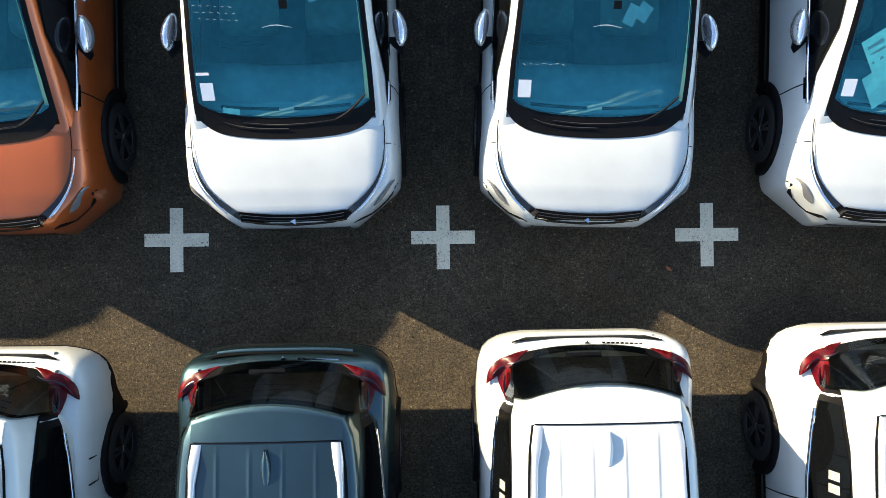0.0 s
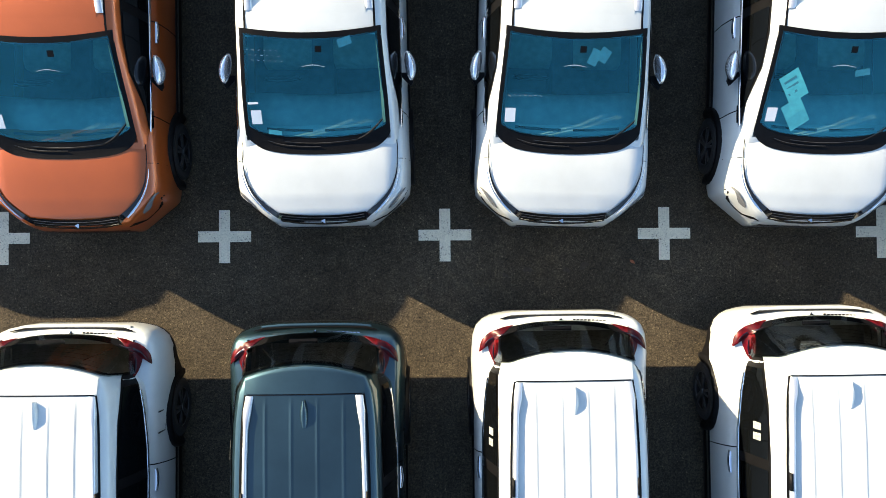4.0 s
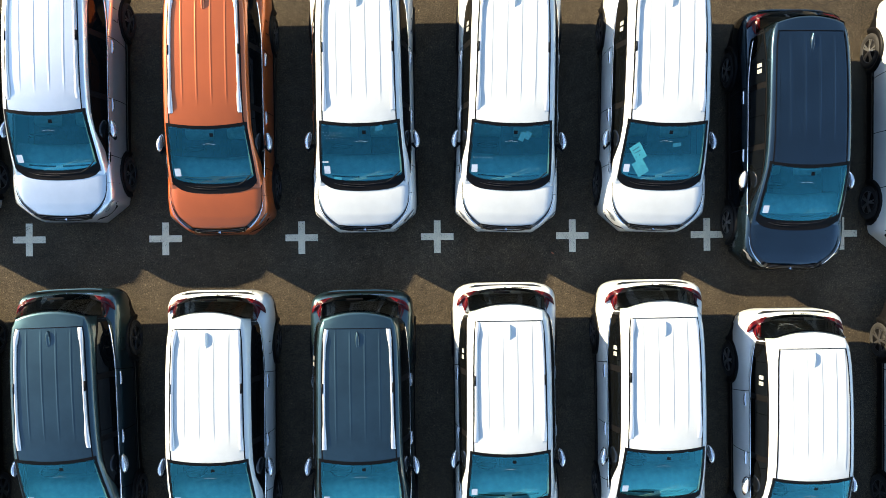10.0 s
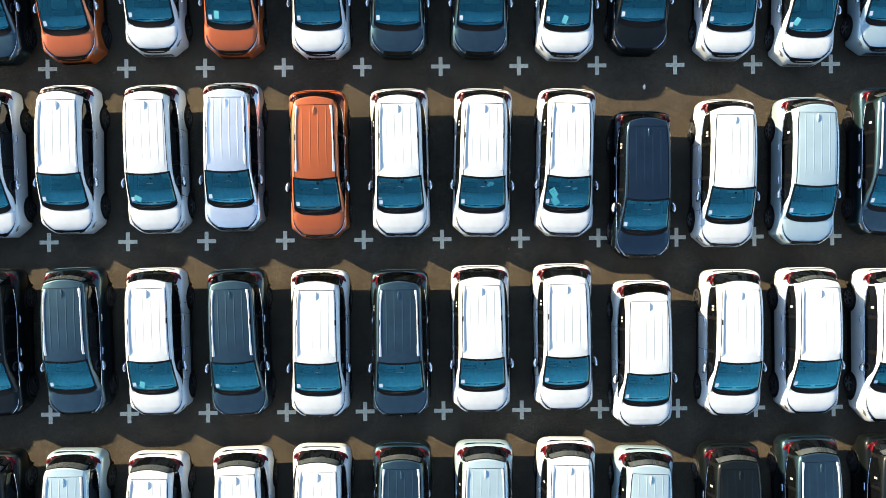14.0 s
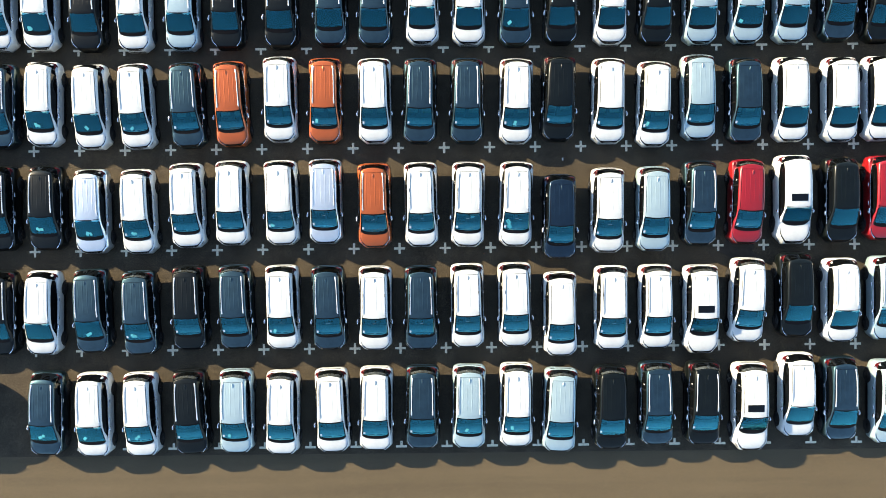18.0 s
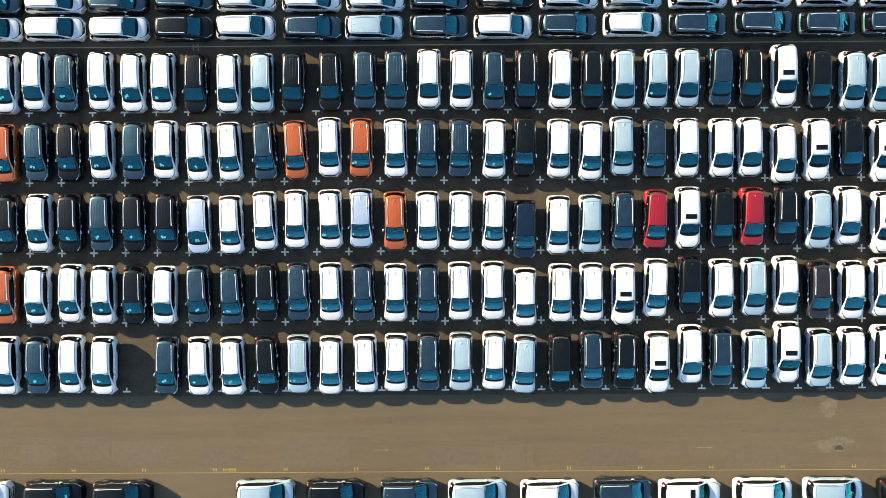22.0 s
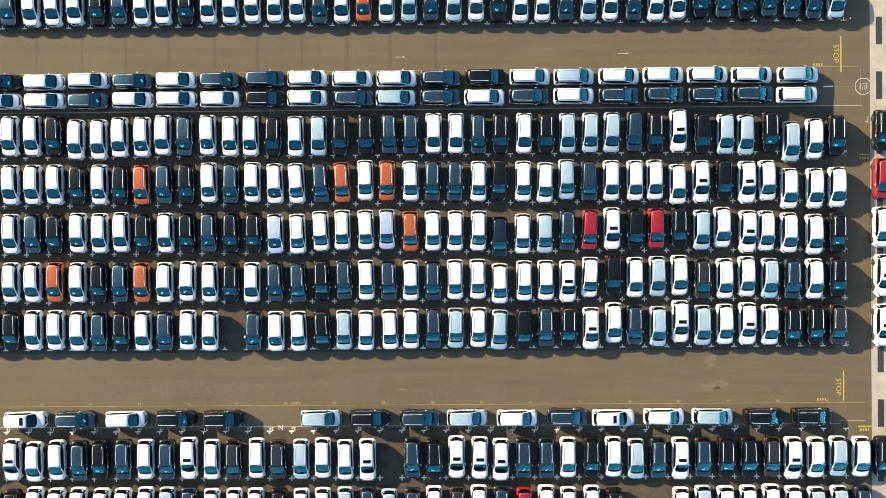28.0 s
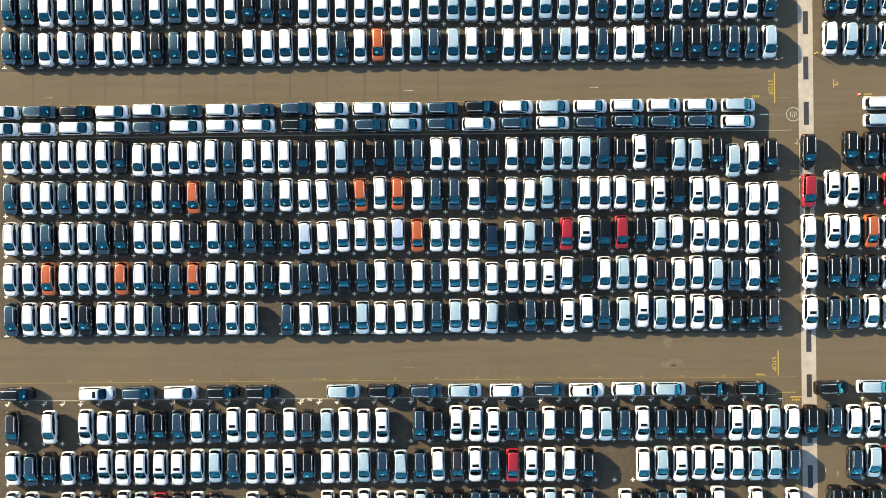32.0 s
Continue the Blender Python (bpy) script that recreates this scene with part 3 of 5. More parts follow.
        if tier == 0:
            for pts, w in (([(.80, 4.25), (.745, 4.315), (.66, 4.36), (.55, 4.405)], .018), ([(.69, 4.11), (.70, 4.19), (.695, 4.27)], .020)):
                b2 = bmesh.new()
                ribbon(b2, curve_path(pts, 9), [(0, .004), (.5, w), (1, .004)], rear_z, .047, s, .004)
                part("lens_core", b2, DEEPRED, light, "dark core of the lens")

    # wheels
    for s in (1, -1):
        for y in (.88, 3.64):
            bt = bmesh.new()
            tyre(bt, HUB, y, s, 20 if tier < 2 else 14)
            if tier:
                dish(bt, HUB, y, s, 10)
            if tier == 2:
                grid(bt, [[(s * x, y + r * math.cos(k), .325 + r * math.sin(k)) for x, r in ((.900, .322), (.926, .360), (.922, .412), (.880, .424))] for k in steps(-.12, math.pi + .12, 11)], s < 0)
            w = part("wheel", bt, TYRE)
            if tier < 2:
                if tier == 0:
                    b2 = bmesh.new()
                    dish(b2, HUB, y, s)
                    part("brake_dish", b2, BLACK, w)
                b2 = bmesh.new()
                alloy(b2, HUB, y, s)
                part("rim", b2, SUVRIM if suv or bare else RIM, w, "alloy rim with five double spokes", False)
                b2 = bmesh.new()
                rows = []
                for k in steps(-.12, math.pi + .12, 15):
                    cy, cz = y + math.cos(k), .325 + math.sin(k)
                    rows.append([(s * x, y + r * math.cos(k), .325 + r * math.sin(k)) for x, r in ((.895, .300), (.908, .322), (.922, .350), (.930, .372), (.924, .415), (.880, .428))])
                grid(b2, rows, s < 0)
                part("wheel_arch", b2, BLACK, label="black plastic wheel arch")

    # roof rails, antenna, sunroof
    if not suv and not bare:
        for s in (1, -1):
            b2 = bmesh.new()
            rows = []
            for k in steps(0, 1, 15 if tier < 2 else 7):
                y = 2.0 + 1.97 * k
                x = lerp(EDGE, y) - .112
                z = cabin_z(x, y)
                end = max(0, 1 - min(k, 1 - k) / .13)
                h = (.042 + .012 * max(0, 1 - min(k, 1 - k) / .16)) * min(1, k * 14 + .15, (1 - k) * 14 + .15)
                ww = .021 + .015 * min(1, max(0, 1 - min(k / .2, (1 - k) / .15)) * 2.5)
                rows.append([(s * (x - ww), y, z - .01), (s * (x - ww), y, z + h * .7), (s * (x - ww * .5), y, z + h), (s * (x + ww * .5), y, z + h), (s * (x + ww), y, z + h * .7), (s * (x + ww), y, z - .03)])
            grid(b2, rows, s > 0)
            rail = part("roof_rail", b2, RAIL, label="satin silver roof rail")
            if tier == 0:
                b2 = bmesh.new()
                x = lerp(EDGE, 3.02) - .112 + .022
                z = cabin_z(x, 3.02)
                box(b2, x - .012, x + .012, 2.94, 3.10, z - .02, z + .050, Matrix.Diagonal((s, 1, 1, 1)))
                part("rail_bracket", b2, BLACK, rail)
    if tier < 2:
        b2 = bmesh.new()
        rows = []
        for k in steps(0, 1, 9):
            y, h, w = 3.68 + .25 * k, .005 + .044 * math.sin(min(1, k * 1.15) * 1.9) ** 1.0, .004 + .034 * math.sin(math.pi * min(1, k * .8 + .12))
            z = cabin_z(0, y) + .004
            rows.append([(-w, y, z), (-w * .8, y, z + h * .6), (-w * .25, y, z + h), (w * .25, y, z + h), (w * .8, y, z + h * .6), (w, y, z)])
        grid(b2, rows)
        part("antenna_fin", b2, P)
        # roof skin with pressed beads, the tail spoiler and the seam between them
        b2 = bmesh.new()
        xs = [-.53]
        for c in (-.36, -.12, .12, .36):
            xs += [c - .03, c - .014, c - .005, c + .005, c + .014, c + .03]
        xs.append(.53)
        rows = []
        for y in [1.84, 1.90, 2.0, 2.1, 2.22, 2.3, 2.6, 2.8, 3.1, 3.4, 3.7, 3.86, 3.92, 3.97]:
            amp = .005 * max(0, min(1, (y - 2.2) / .1, (3.93 - y) / .08))
            rows.append([(x, y, cabin_z(x, y) - .003 + .008 * min(1, max(0, (y - 1.84) / .16)) + (amp if min(abs(abs(x) - .12), abs(abs(x) - .36)) < .006 else 0)) for x in xs])
        grid(b2, rows)
        part("roof_panel", b2, P)
        b2 = bmesh.new()
        rows = [[(x, y, cabin_z(x, y) + .012) for x in steps(-.552, .552, nx)] for y in (3.99, 4.1, 4.2, 4.238)]
        rows.append([(x, 4.25, cabin_z(x, 4.24) - .03) for x in steps(-.552, .552, nx)])
        grid(b2, rows)
        part("tail_spoiler", swept(b2), P)
        b2 = bmesh.new()
        ribbon(b2, [(x, 3.982) for x in steps(-.53, .53, 9)], [(0, .009)], cabin_z, .008)
        part("roof_seam", b2, BLACK)
        for s in (1, -1):
            b2 = bmesh.new()
            ribbon(b2, [(lerp(EDGE, y) - .070, y) for y in steps(1.83, 3.98, 12)], [(0, .020)], cabin_z, .007, s)
            part("roof_moulding", b2, BLACK)
    if tier == 2 and not suv:
        b2 = bmesh.new()
        for s in (1, -1):
            ribbon(b2, [(lerp(EDGE, y) - .070, y) for y in steps(1.83, 3.98, 6)], [(0, .020)], cabin_z, .007, s)
        ribbon(b2, [(x, 3.982) for x in steps(-.53, .53, 5)], [(0, .014)], cabin_z, .008)
        part("roof_moulding", b2, BLACK)
        b2 = bmesh.new()
        for c in (-.36, -.12, .12, .36):
            grid(b2, [[(c + d, y, cabin_z(c, y) + e) for d, e in ((-.022, .001), (0, .010), (.022, .001))] for y in (2.25, 2.8, 3.4, 3.9)])
        grid(b2, [[(-w, y, cabin_z(0, y)), (0, y, cabin_z(0, y) + h), (w, y, cabin_z(0, y))] for y, w, h in ((3.70, .006, .008), (3.80, .026, .034), (3.87, .034, .050), (3.92, .02, .02))])
        part("roof_bead", b2, P)
    if tier == 2:
        b2 = bmesh.new()
        half = lambda y: [(flank(y, .42) - .01, .43), (flank(y, .42) + .02, .42), (flank(y, .3) + .028, .30), (flank(y, .3), .19)]
        grid(b2, [[(x, y, z) for x, z in half(y)] + [(-x, y, z) for x, z in half(y)[::-1]] for y in (1.28, 1.8, 2.4, 3.0, 3.26)])
        part("underbody", b2, BLACK)
    if suv:
        b2 = bmesh.new()
        grid(b2, [[(x, y, cabin_z(x, y) + .014) for x in steps(-.42, .42, 5)] for y in (2.10, 2.28, 2.46)])
        part("sunroof", b2, DARKGLASS, label="dark glass sunroof")

    # front end
    arc = lambda x: .022 + .03 * (abs(x) / .42) ** 2.2
    b2 = bmesh.new()
    grid(b2, [[(x * k, -.010, z) for x in steps(-.44, .44, nx)] for k, z in ((.98, .33), (1, .44), (1, .60))] + [[(x, arc(x) + d, top(x, arc(x) + d) + .010) for x in steps(-.44, .44, nx)] for d in (0, .03, .055, .078)])
    if tier == 2:
        for s in (1, -1):
            ribbon(b2, curve_path(LAMP_LINE, 6), [(0, .02), (.3, .03), (.75, .05), (1, .055)], top, .012, s)
    grille = part("grille", b2, BLACK, label="black slatted grille")
    for s in (1, -1) if tier < 2 else ():
        b2 = bmesh.new()
        ribbon(b2, curve_path(LAMP_LINE, 14), [(0, .006), (.3, .014), (.6, .03), (.85, .05), (1, .05)], top, .012, s)
        lamp = part("headlight", b2, LAMP, label="slim dark headlight")
        b2 = bmesh.new()
        ribbon(b2, curve_path([(.795, .60), (.778, .48), (.722, .335), (.63, .215), (.53, .115)], 12), [(0, .004), (.5, .012), (.85, .020), (1, .010)], top, .018, s, .004)
        part("chrome_blade", b2, CHROME, lamp, "chrome blade")
        b2 = bmesh.new()
        ribbon(b2, curve_path([(.846, .375), (.80, .315), (.735, .235), (.665, .165)], 8), [(0, .006), (.3, .018), (.7, .022), (1, .006)], top, .020, s, .004)
        part("lower_lamp", b2, LENS, label="clear grey lamp lens in the bumper corner")
        if tier:
            continue
        b2 = bmesh.new()
        ribbon(b2, curve_path([(.868, .36), (.80, .255), (.66, .125), (.49, .03)], 8), [(0, .003), (.4, .009), (.8, .011), (1, .004)], top, .022, s, .004)
        part("bumper_vent", b2, BLACK)
    if tier == 0:
        for d, w in ((.004, .008), (.030, .005), (.054, .005)):
            b2 = bmesh.new()
            ribbon(b2, [(x, arc(x) + d) for x in steps(-.42, .42, 13)], [(0, w)], top, .016, 1, .004)
            part("grille_bar", b2, CHROME if d < .02 else RIM, grille)
        b2 = bmesh.new()
        bmesh.ops.create_cone(b2, cap_ends=True, segments=3, radius1=.042, radius2=.030, depth=.014, matrix=Matrix.Translation((0, .045, top(0, .05) + .024)) @ Matrix.Rotation(radians(90), 4, 'Z'))
        part("emblem", b2, CHROME, grille, smooth=False)
    if tier < 2:
        # lower skirts, tailgate strip and rear lip
        b2 = bmesh.new()
        outline = [(flank(y, .5), y) for y in (3.98, 4.1, 4.2, 4.3, 4.38, 4.45, 4.5, 4.54, 4.565, 4.58)]
        outline += [(-x, y) for x, y in outline[::-1]]
        rows = []
        for i, (x, y) in enumerate(outline):
            o = Vector((x * 1.0, y - 3.6)).normalized() * .006
            rows.append([(x * .9, y - .05, .52), (x + o.x * .5, y + o.y * .5, .535), (x + o.x, y + o.y, .50), (x + o.x, y + o.y * .8, lerp(UNDER, y) + .02)])
        grid(b2, rows)
        part("rear_bumper_trim", b2, BLACK, label="black rear bumper cladding")
        for s in (1, -1):
            b2 = bmesh.new()
            grid(b2, [[(s * (flank(y, .42) - .01), y, .43), (s * (flank(y, .42) + .02), y, .42), (s * (flank(y, .3) + .028), y, .30), (s * (flank(y, .3)), y, .19)] for y in (1.28, 1.8, 2.4, 3.0, 3.26)], s < 0)
            sill = part("sill", b2, BLACK)
            if tier:
                continue
            b2 = bmesh.new()
            grid(b2, [[(s * (flank(y, .42) + .0215), y, .428), (s * (flank(y, .42) + .027), y, .415), (s * (flank(y, .40) + .030), y, .40)] for y in (1.3, 1.8, 2.4, 3.0, 3.24)], s < 0)
            part("sill_trim", b2, CHROME, sill)
        b2 = bmesh.new()
        rows = [[(x, 4.578 - .030 * (abs(x) / .6) ** 4 + dy, z) for x in steps(-.56, .56, 11)] for dy, z in ((-.035, .84), (-.030, .875), (.006, .875), (.012, .85), (.0, .78))]
        grid(b2, rows)
        part("rear_lip", b2, P)
        b2 = bmesh.new()
        ribbon(b2, [(x, 4.558 - .035 * (abs(x) / .6) ** 4) for x in steps(-.62, .62, 15)], [(0, .008), (.12, .024), (.88, .024), (1, .008)], top, .030)
        part("tailgate_strip", b2, BLACK)
    if tier == 0:
        b2 = bmesh.new()
        for k in range(9):
            box(b2, .12 + .038 * k, .146 + .038 * k, 4.500 - .002 * k, 4.514 - .002 * k, top(.2, 4.5) + .004, top(.2, 4.5) + .010)
        part("lettering_bar", b2, CHROME if colour in "NKB" else BLACK, smooth=False)
        # door handles and shut lines
        for s in (1, -1):
            for y in (2.02, 3.02):
                b2 = bmesh.new()
                x = flank(y, .90)
                rows = []
                for k in steps(0, 1, 7):
                    h = .026 * math.sin(math.pi * (.12 + .76 * k))
                    yy = y - .11 + .22 * k
                    rows.append([(s * (x - .02), yy, .935), (s * (x + h), yy, .93), (s * (x + h), yy, .905), (s * (x - .0), yy, .89)])
                grid(b2, rows, s < 0)
                part("door_handle", b2, CHROME)
    if tier == 1:
        for s in (1, -1):
            for y in (2.02, 3.02):
                b2 = bmesh.new()
                x = flank(y, .90)
                grid(b2, [[(s * (x - .02), yy, .938), (s * (x + h), yy, .93), (s * (x + h), yy, .90), (s * x, yy, .885)] for yy, h in ((y - .11, .008), (y - .05, .026), (y + .05, .026), (y + .11, .008))], s < 0)
                part("door_handle", b2, CHROME)
    if tier == 0:
        for s in (1, -1):
            for y in (1.12, 2.12, 3.14):
                b2 = bmesh.new()
                rows = []
                for u, f in BODY_U[1:7]:
                    w, zt = lerp(WIDE, y), lerp(TOPZ, y)
                    yy = y + (.08 * max(0, f - .6) if y < 2 else (.10 * (f - .5) if y > 3 else 0))
                    rows.append([(s * (w * u + .003), yy - .006, ZB + (zt - ZB) * f + .002), (s * (w * u + .003), yy + .006, ZB + (zt - ZB) * f + .002)])
                grid(b2, rows, s > 0)
                part("door_seam", b2, BLACK)
            b2 = bmesh.new()
            ribbon(b2, curve_path([(.745, 1.0), (.765, .90), (.778, .78), (.776, .66)], 7), [(0, .008)], top, .006, s)
            part("bonnet_seam", b2, BLACK)
            b2 = bmesh.new()
            ribbon(b2, [(x, .66 + .1 * (x - .78)) for x in steps(.785, .888, 4)], [(0, .007)], top, .006, s)
            part("wing_seam", b2, BLACK)
        b2 = bmesh.new()
        xw = flank(3.62, .88)
        for y0, y1, z0, z1 in ((3.48, 3.488, .76, .93), (3.692, 3.70, .76, .93), (3.48, 3.70, .76, .768)):
            box(b2, flank(3.6, .85) - .003, flank(3.6, .80) + .003, y0, y1, z0, z1)
        part("fuel_flap_seam", b2, BLACK, smooth=False)
        for path in ([(.645, 1.03), (.56, .95), (.48, .89), (.39, .845)], [(.38, .84), (.15, .815), (-.10, .81), (-.34, .83)], [(.02, .775), (-.18, .78), (-.36, .80), (-.50, .84)]):
            b2 = bmesh.new()
            ribbon(b2, curve_path(path, 10), [(0, .010), (.4, .018), (1, .010)], cowl_z, .012, 1, .010)
            wiper = part("wiper", b2, BLACK, label="black windscreen wiper")
            b2 = bmesh.new()
            ribbon(b2, [(x, y + .010) for x, y in curve_path(path, 10)], [(0, .004)], cowl_z, .022)
            part("wiper_blade", b2, LINKAGE, wiper)
        b2 = bmesh.new()
        ribbon(b2, [(x, 4.44) for x in steps(-.22, .06, 5)], [(0, .035), (1, .045)], lambda x, y: cabin_z(x, 4.425), .03)
        part("rear_wiper", b2, BLACK, rear)
        b2 = bmesh.new()
        bmesh.ops.create_cone(b2, cap_ends=True, segments=3, radius1=.030, radius2=.022, depth=.012, matrix=Matrix.Translation((0, 4.505, top(0, 4.505) + .012)))
        part("rear_emblem", b2, CHROME, smooth=False)
        for y in (4.30, 4.33, 4.36, 4.39):
            b2 = bmesh.new()
            ribbon(b2, [(x, y) for x in steps(-.50, .50, 11)], [(0, .0022)], lambda x, y: cabin_z(x, y), .016)
            part("heater_line", swept(b2), BLACK, rear)
        for s in (1, -1):
            b2 = bmesh.new()
            ribbon(b2, [(.50 - .16 * k, 4.37 - .085 * k) for k in steps(0, 1, 5)], [(0, .009)], lambda x, y: cabin_z(x, min(4.45, y + .13 * (x / .62) ** 2)), .024, s)
            part("gas_strut", b2, BLACK, rear)
        # pale line painted on the glass as the interior mirror's reflection
        b2 = bmesh.new()
        ribbon(b2, [(x, 1.50 + .01 * math.cos(x * 20)) for x in steps(-.10, .12, 7)], [(0, .003), (.5, .008), (1, .003)], cabin_z, .0145)
        part("interior_mirror", b2, INK_AND_GLINT, glass)
        b2 = bmesh.new()
        ribbon(b2, [(x, 1.645) for x in steps(.04, .10, 3)], [(0, .055)], cabin_z, .0145)
        part("sensor_housing", b2, BLACK, glass, smooth=False)
    if tier == 0:
        # pale strip painted along one side as the pillar's reflection in the glass
        b2 = bmesh.new()
        ribbon(b2, [(lerp(EDGE, y) - .068, y) for y in steps(1.0, 1.72, 9)], [(0, .030), (.35, .026), (.5, .010), (1, .005)], cabin_z, .0145)
        part("glass_edge", b2, EDGE_REFLECTION, glass, "pale green reflection painted along the glass edge")
    if tier < 2:
        b2 = bmesh.new()
        x0, y0 = -.585, 1.065
        grid(b2, [[(x, y, cabin_z(x, y) + .017) for x in (x0 - .05, x0 + .05)] for y in (y0 - .062, y0 + .062)])
        part("sticker", b2, STICKER, glass, "white paper sticker")
        for y0 in ((3.34, 3.44) if fine else (3.38,)):
            b2 = bmesh.new()
            side_patch(b2, (y0, y0 + .07), lambda y: .28, lambda y: .37, 2, .016, -1)
            part("window_tag", swept(b2), TAG)
    return root


# ---- ground ----
bm = bmesh.new()
bmesh.ops.create_grid(bm, x_segments=8, y_segments=8, size=1500)
ground = tagged(obj("ground", bm, ASPHALT), "worn brown-grey asphalt yard surface", "ground", kind="structure")

for x0, x1 in ((-400, 47.9), (49.9, 400)):
    for y0, y1 in ((16.0, 25.2), (-19.9, -11.25)):
        bm = bmesh.new()
        bm.faces.new([bm.verts.new(p) for p in ((x0, y0, .002), (x1, y0, .002), (x1, y1, .002), (x0, y1, .002))])
        tagged(obj("road", bm, LANE, smooth=False), "dusty brown asphalt driving lane", "road", kind="structure")
for x0, x1, y0, y1 in ((43.7, 47.9, -11.25, 16.0), (43.7, 47.9, 25.2, 70), (43.7, 47.9, -70, -19.9), (49.9, 400, -11.25, 16.0), (49.9, 400, 25.2, 70), (49.9, 400, -70, -19.9)):
    bm = bmesh.new()
    bm.faces.new([bm.verts.new(p) for p in ((x0, y0, .002), (x1, y0, .002), (x1, y1, .002), (x0, y1, .002))])
    tagged(obj("road", bm, LANE, smooth=False), "dusty brown asphalt beside the drain strip", "road", kind="structure")

# ---- painted letters ----
def letters(text, x, y, size, turn, material, label):
    cu = bpy.data.curves.new("letters", "FONT")
    cu.body, cu.size, cu.align_x, cu.align_y = text, size, "CENTER", "CENTER"
    tmp = bpy.data.objects.new("letters", cu)
    scene.collection.objects.link(tmp)
    bpy.context.view_layer.update()
    me = bpy.data.meshes.new_from_object(tmp.evaluated_get(bpy.context.evaluated_depsgraph_get()))
    bpy.data.objects.remove(tmp)
    me.materials.clear()
    me.materials.append(material)
    ob = new("painted_letters", me)
    ob.matrix_basis = pose(x, y, .006, 0, 0, turn)
    return tagged(ob, label, "road marking", "painted letters", "structure")


for c in range(-24, 17):
    letters(str(c + 32), 2.5 * c + .25, -19.90, .52, 180, LINE, "white painted bay number on asphalt")
letters("BLK-N", -16.98, -17.04, .36, 180, YELLOW, "worn yellow painted block name on asphalt")
letters("N", -18.72, -19.80, .75, 0, LINE, "white painted letter on asphalt")
letters("STOP", 44.1, 21.95, .85, -90, YELLOW, "yellow painted STOP on asphalt")
letters("STOP", 44.2, -15.5, .8, -90, YELLOW, "yellow painted STOP on asphalt")
letters("47", 37.7, 11.2, .6, 10, YELLOW, "yellow painted number on asphalt")
letters("M", -19.38, 16.02, .72, 0, DULL, "worn white painted letter on asphalt")
letters("M", 45.15, 10.65, .7, 90, YELLOW, "yellow painted letter on asphalt")
letters("M", 45.2, -10.6, .6, 90, LINE, "white painted letter on asphalt")

# ---- the rows of parked cars: front at the cross line y, slots 2.5 m wide ----
PITCH = 2.5
FIRST = -24
ROWS = [
    # y of the cross line, colours from slot -24 on, shift of each car (m = none, a letter = 0.1 m)
    (31.07, "NNWWNWWNWNWWWKNKWWWWWWWWSSWWWSSWNWSNWNWWWN", ""),
    (25.69, "NNWWNWWWKNWWKWWWWWNWOWSNSWKWWNSWNWWKNKNNNS", ""),
    (11.00, "WWWWWWKWWWWWNWWWKWSKKNNWWNKWKSSSNKPKSSKSWK", "mmmmmmmmmmmmmmmmmmmmmmmmmmmmmmmmmmlljilabf"),
    (5.513, "NWWNWWWKWKONKWNWWWNOWOWNNWKWWSNWWWWPKPWWWW", "mmmmmmmmmmmmmmonmlmnonnnmmnmkoml" + "mmijliKbbc".replace("K", "k")),
    (0.0, "WWNWWNKWWWKWKNKKLWWWWLOWWWVWSNRPKRKSWPWWWK", "mmmmmmmmmmmmmmnnmloooonnmmeiljmmmnkkmihefh".replace("eiljm", "eijlm")),
    (-5.475, "WWOWWWOWKNOWWWKWNNKNWNWNWWWWWPWKWSWBWWSNWK", "mmmmmmmmmmmmmmmmlkmmmmmmmnhkkknqnopllnlkkmk"),
    (-10.87, "NWWPKWWWNKWNWW.NWWKSWWWNSWSKNKPWNSPSWPWKKB", "mmmmmmmmmmmmmmmllkllllmnlnkmonlromrnoonmnn"),
    (-25.53, "B.W.PWWNKNWNPWBWBSWWP.NKPPPNNWKWSNPNKKBPWSWK", ""),
    (-31.0, "WNKWKPPPPPWSNWWPKWWSNSNWBPNRPWWK..WSPWPWSSN", ""),
    (-36.5, "WW.WWKWSRBWB.WKK.WWWWWSKKNNKWSWN.WKNSKW.W.W", ""),
]
WORDS = {"W": "white", "S": "silver blue", "L": "pearl white", "N": "dark graphite", "V": "navy blue", "K": "black", "O": "orange", "R": "red", "B": "dark bronze", "P": "white"}
rng = random.Random(5)
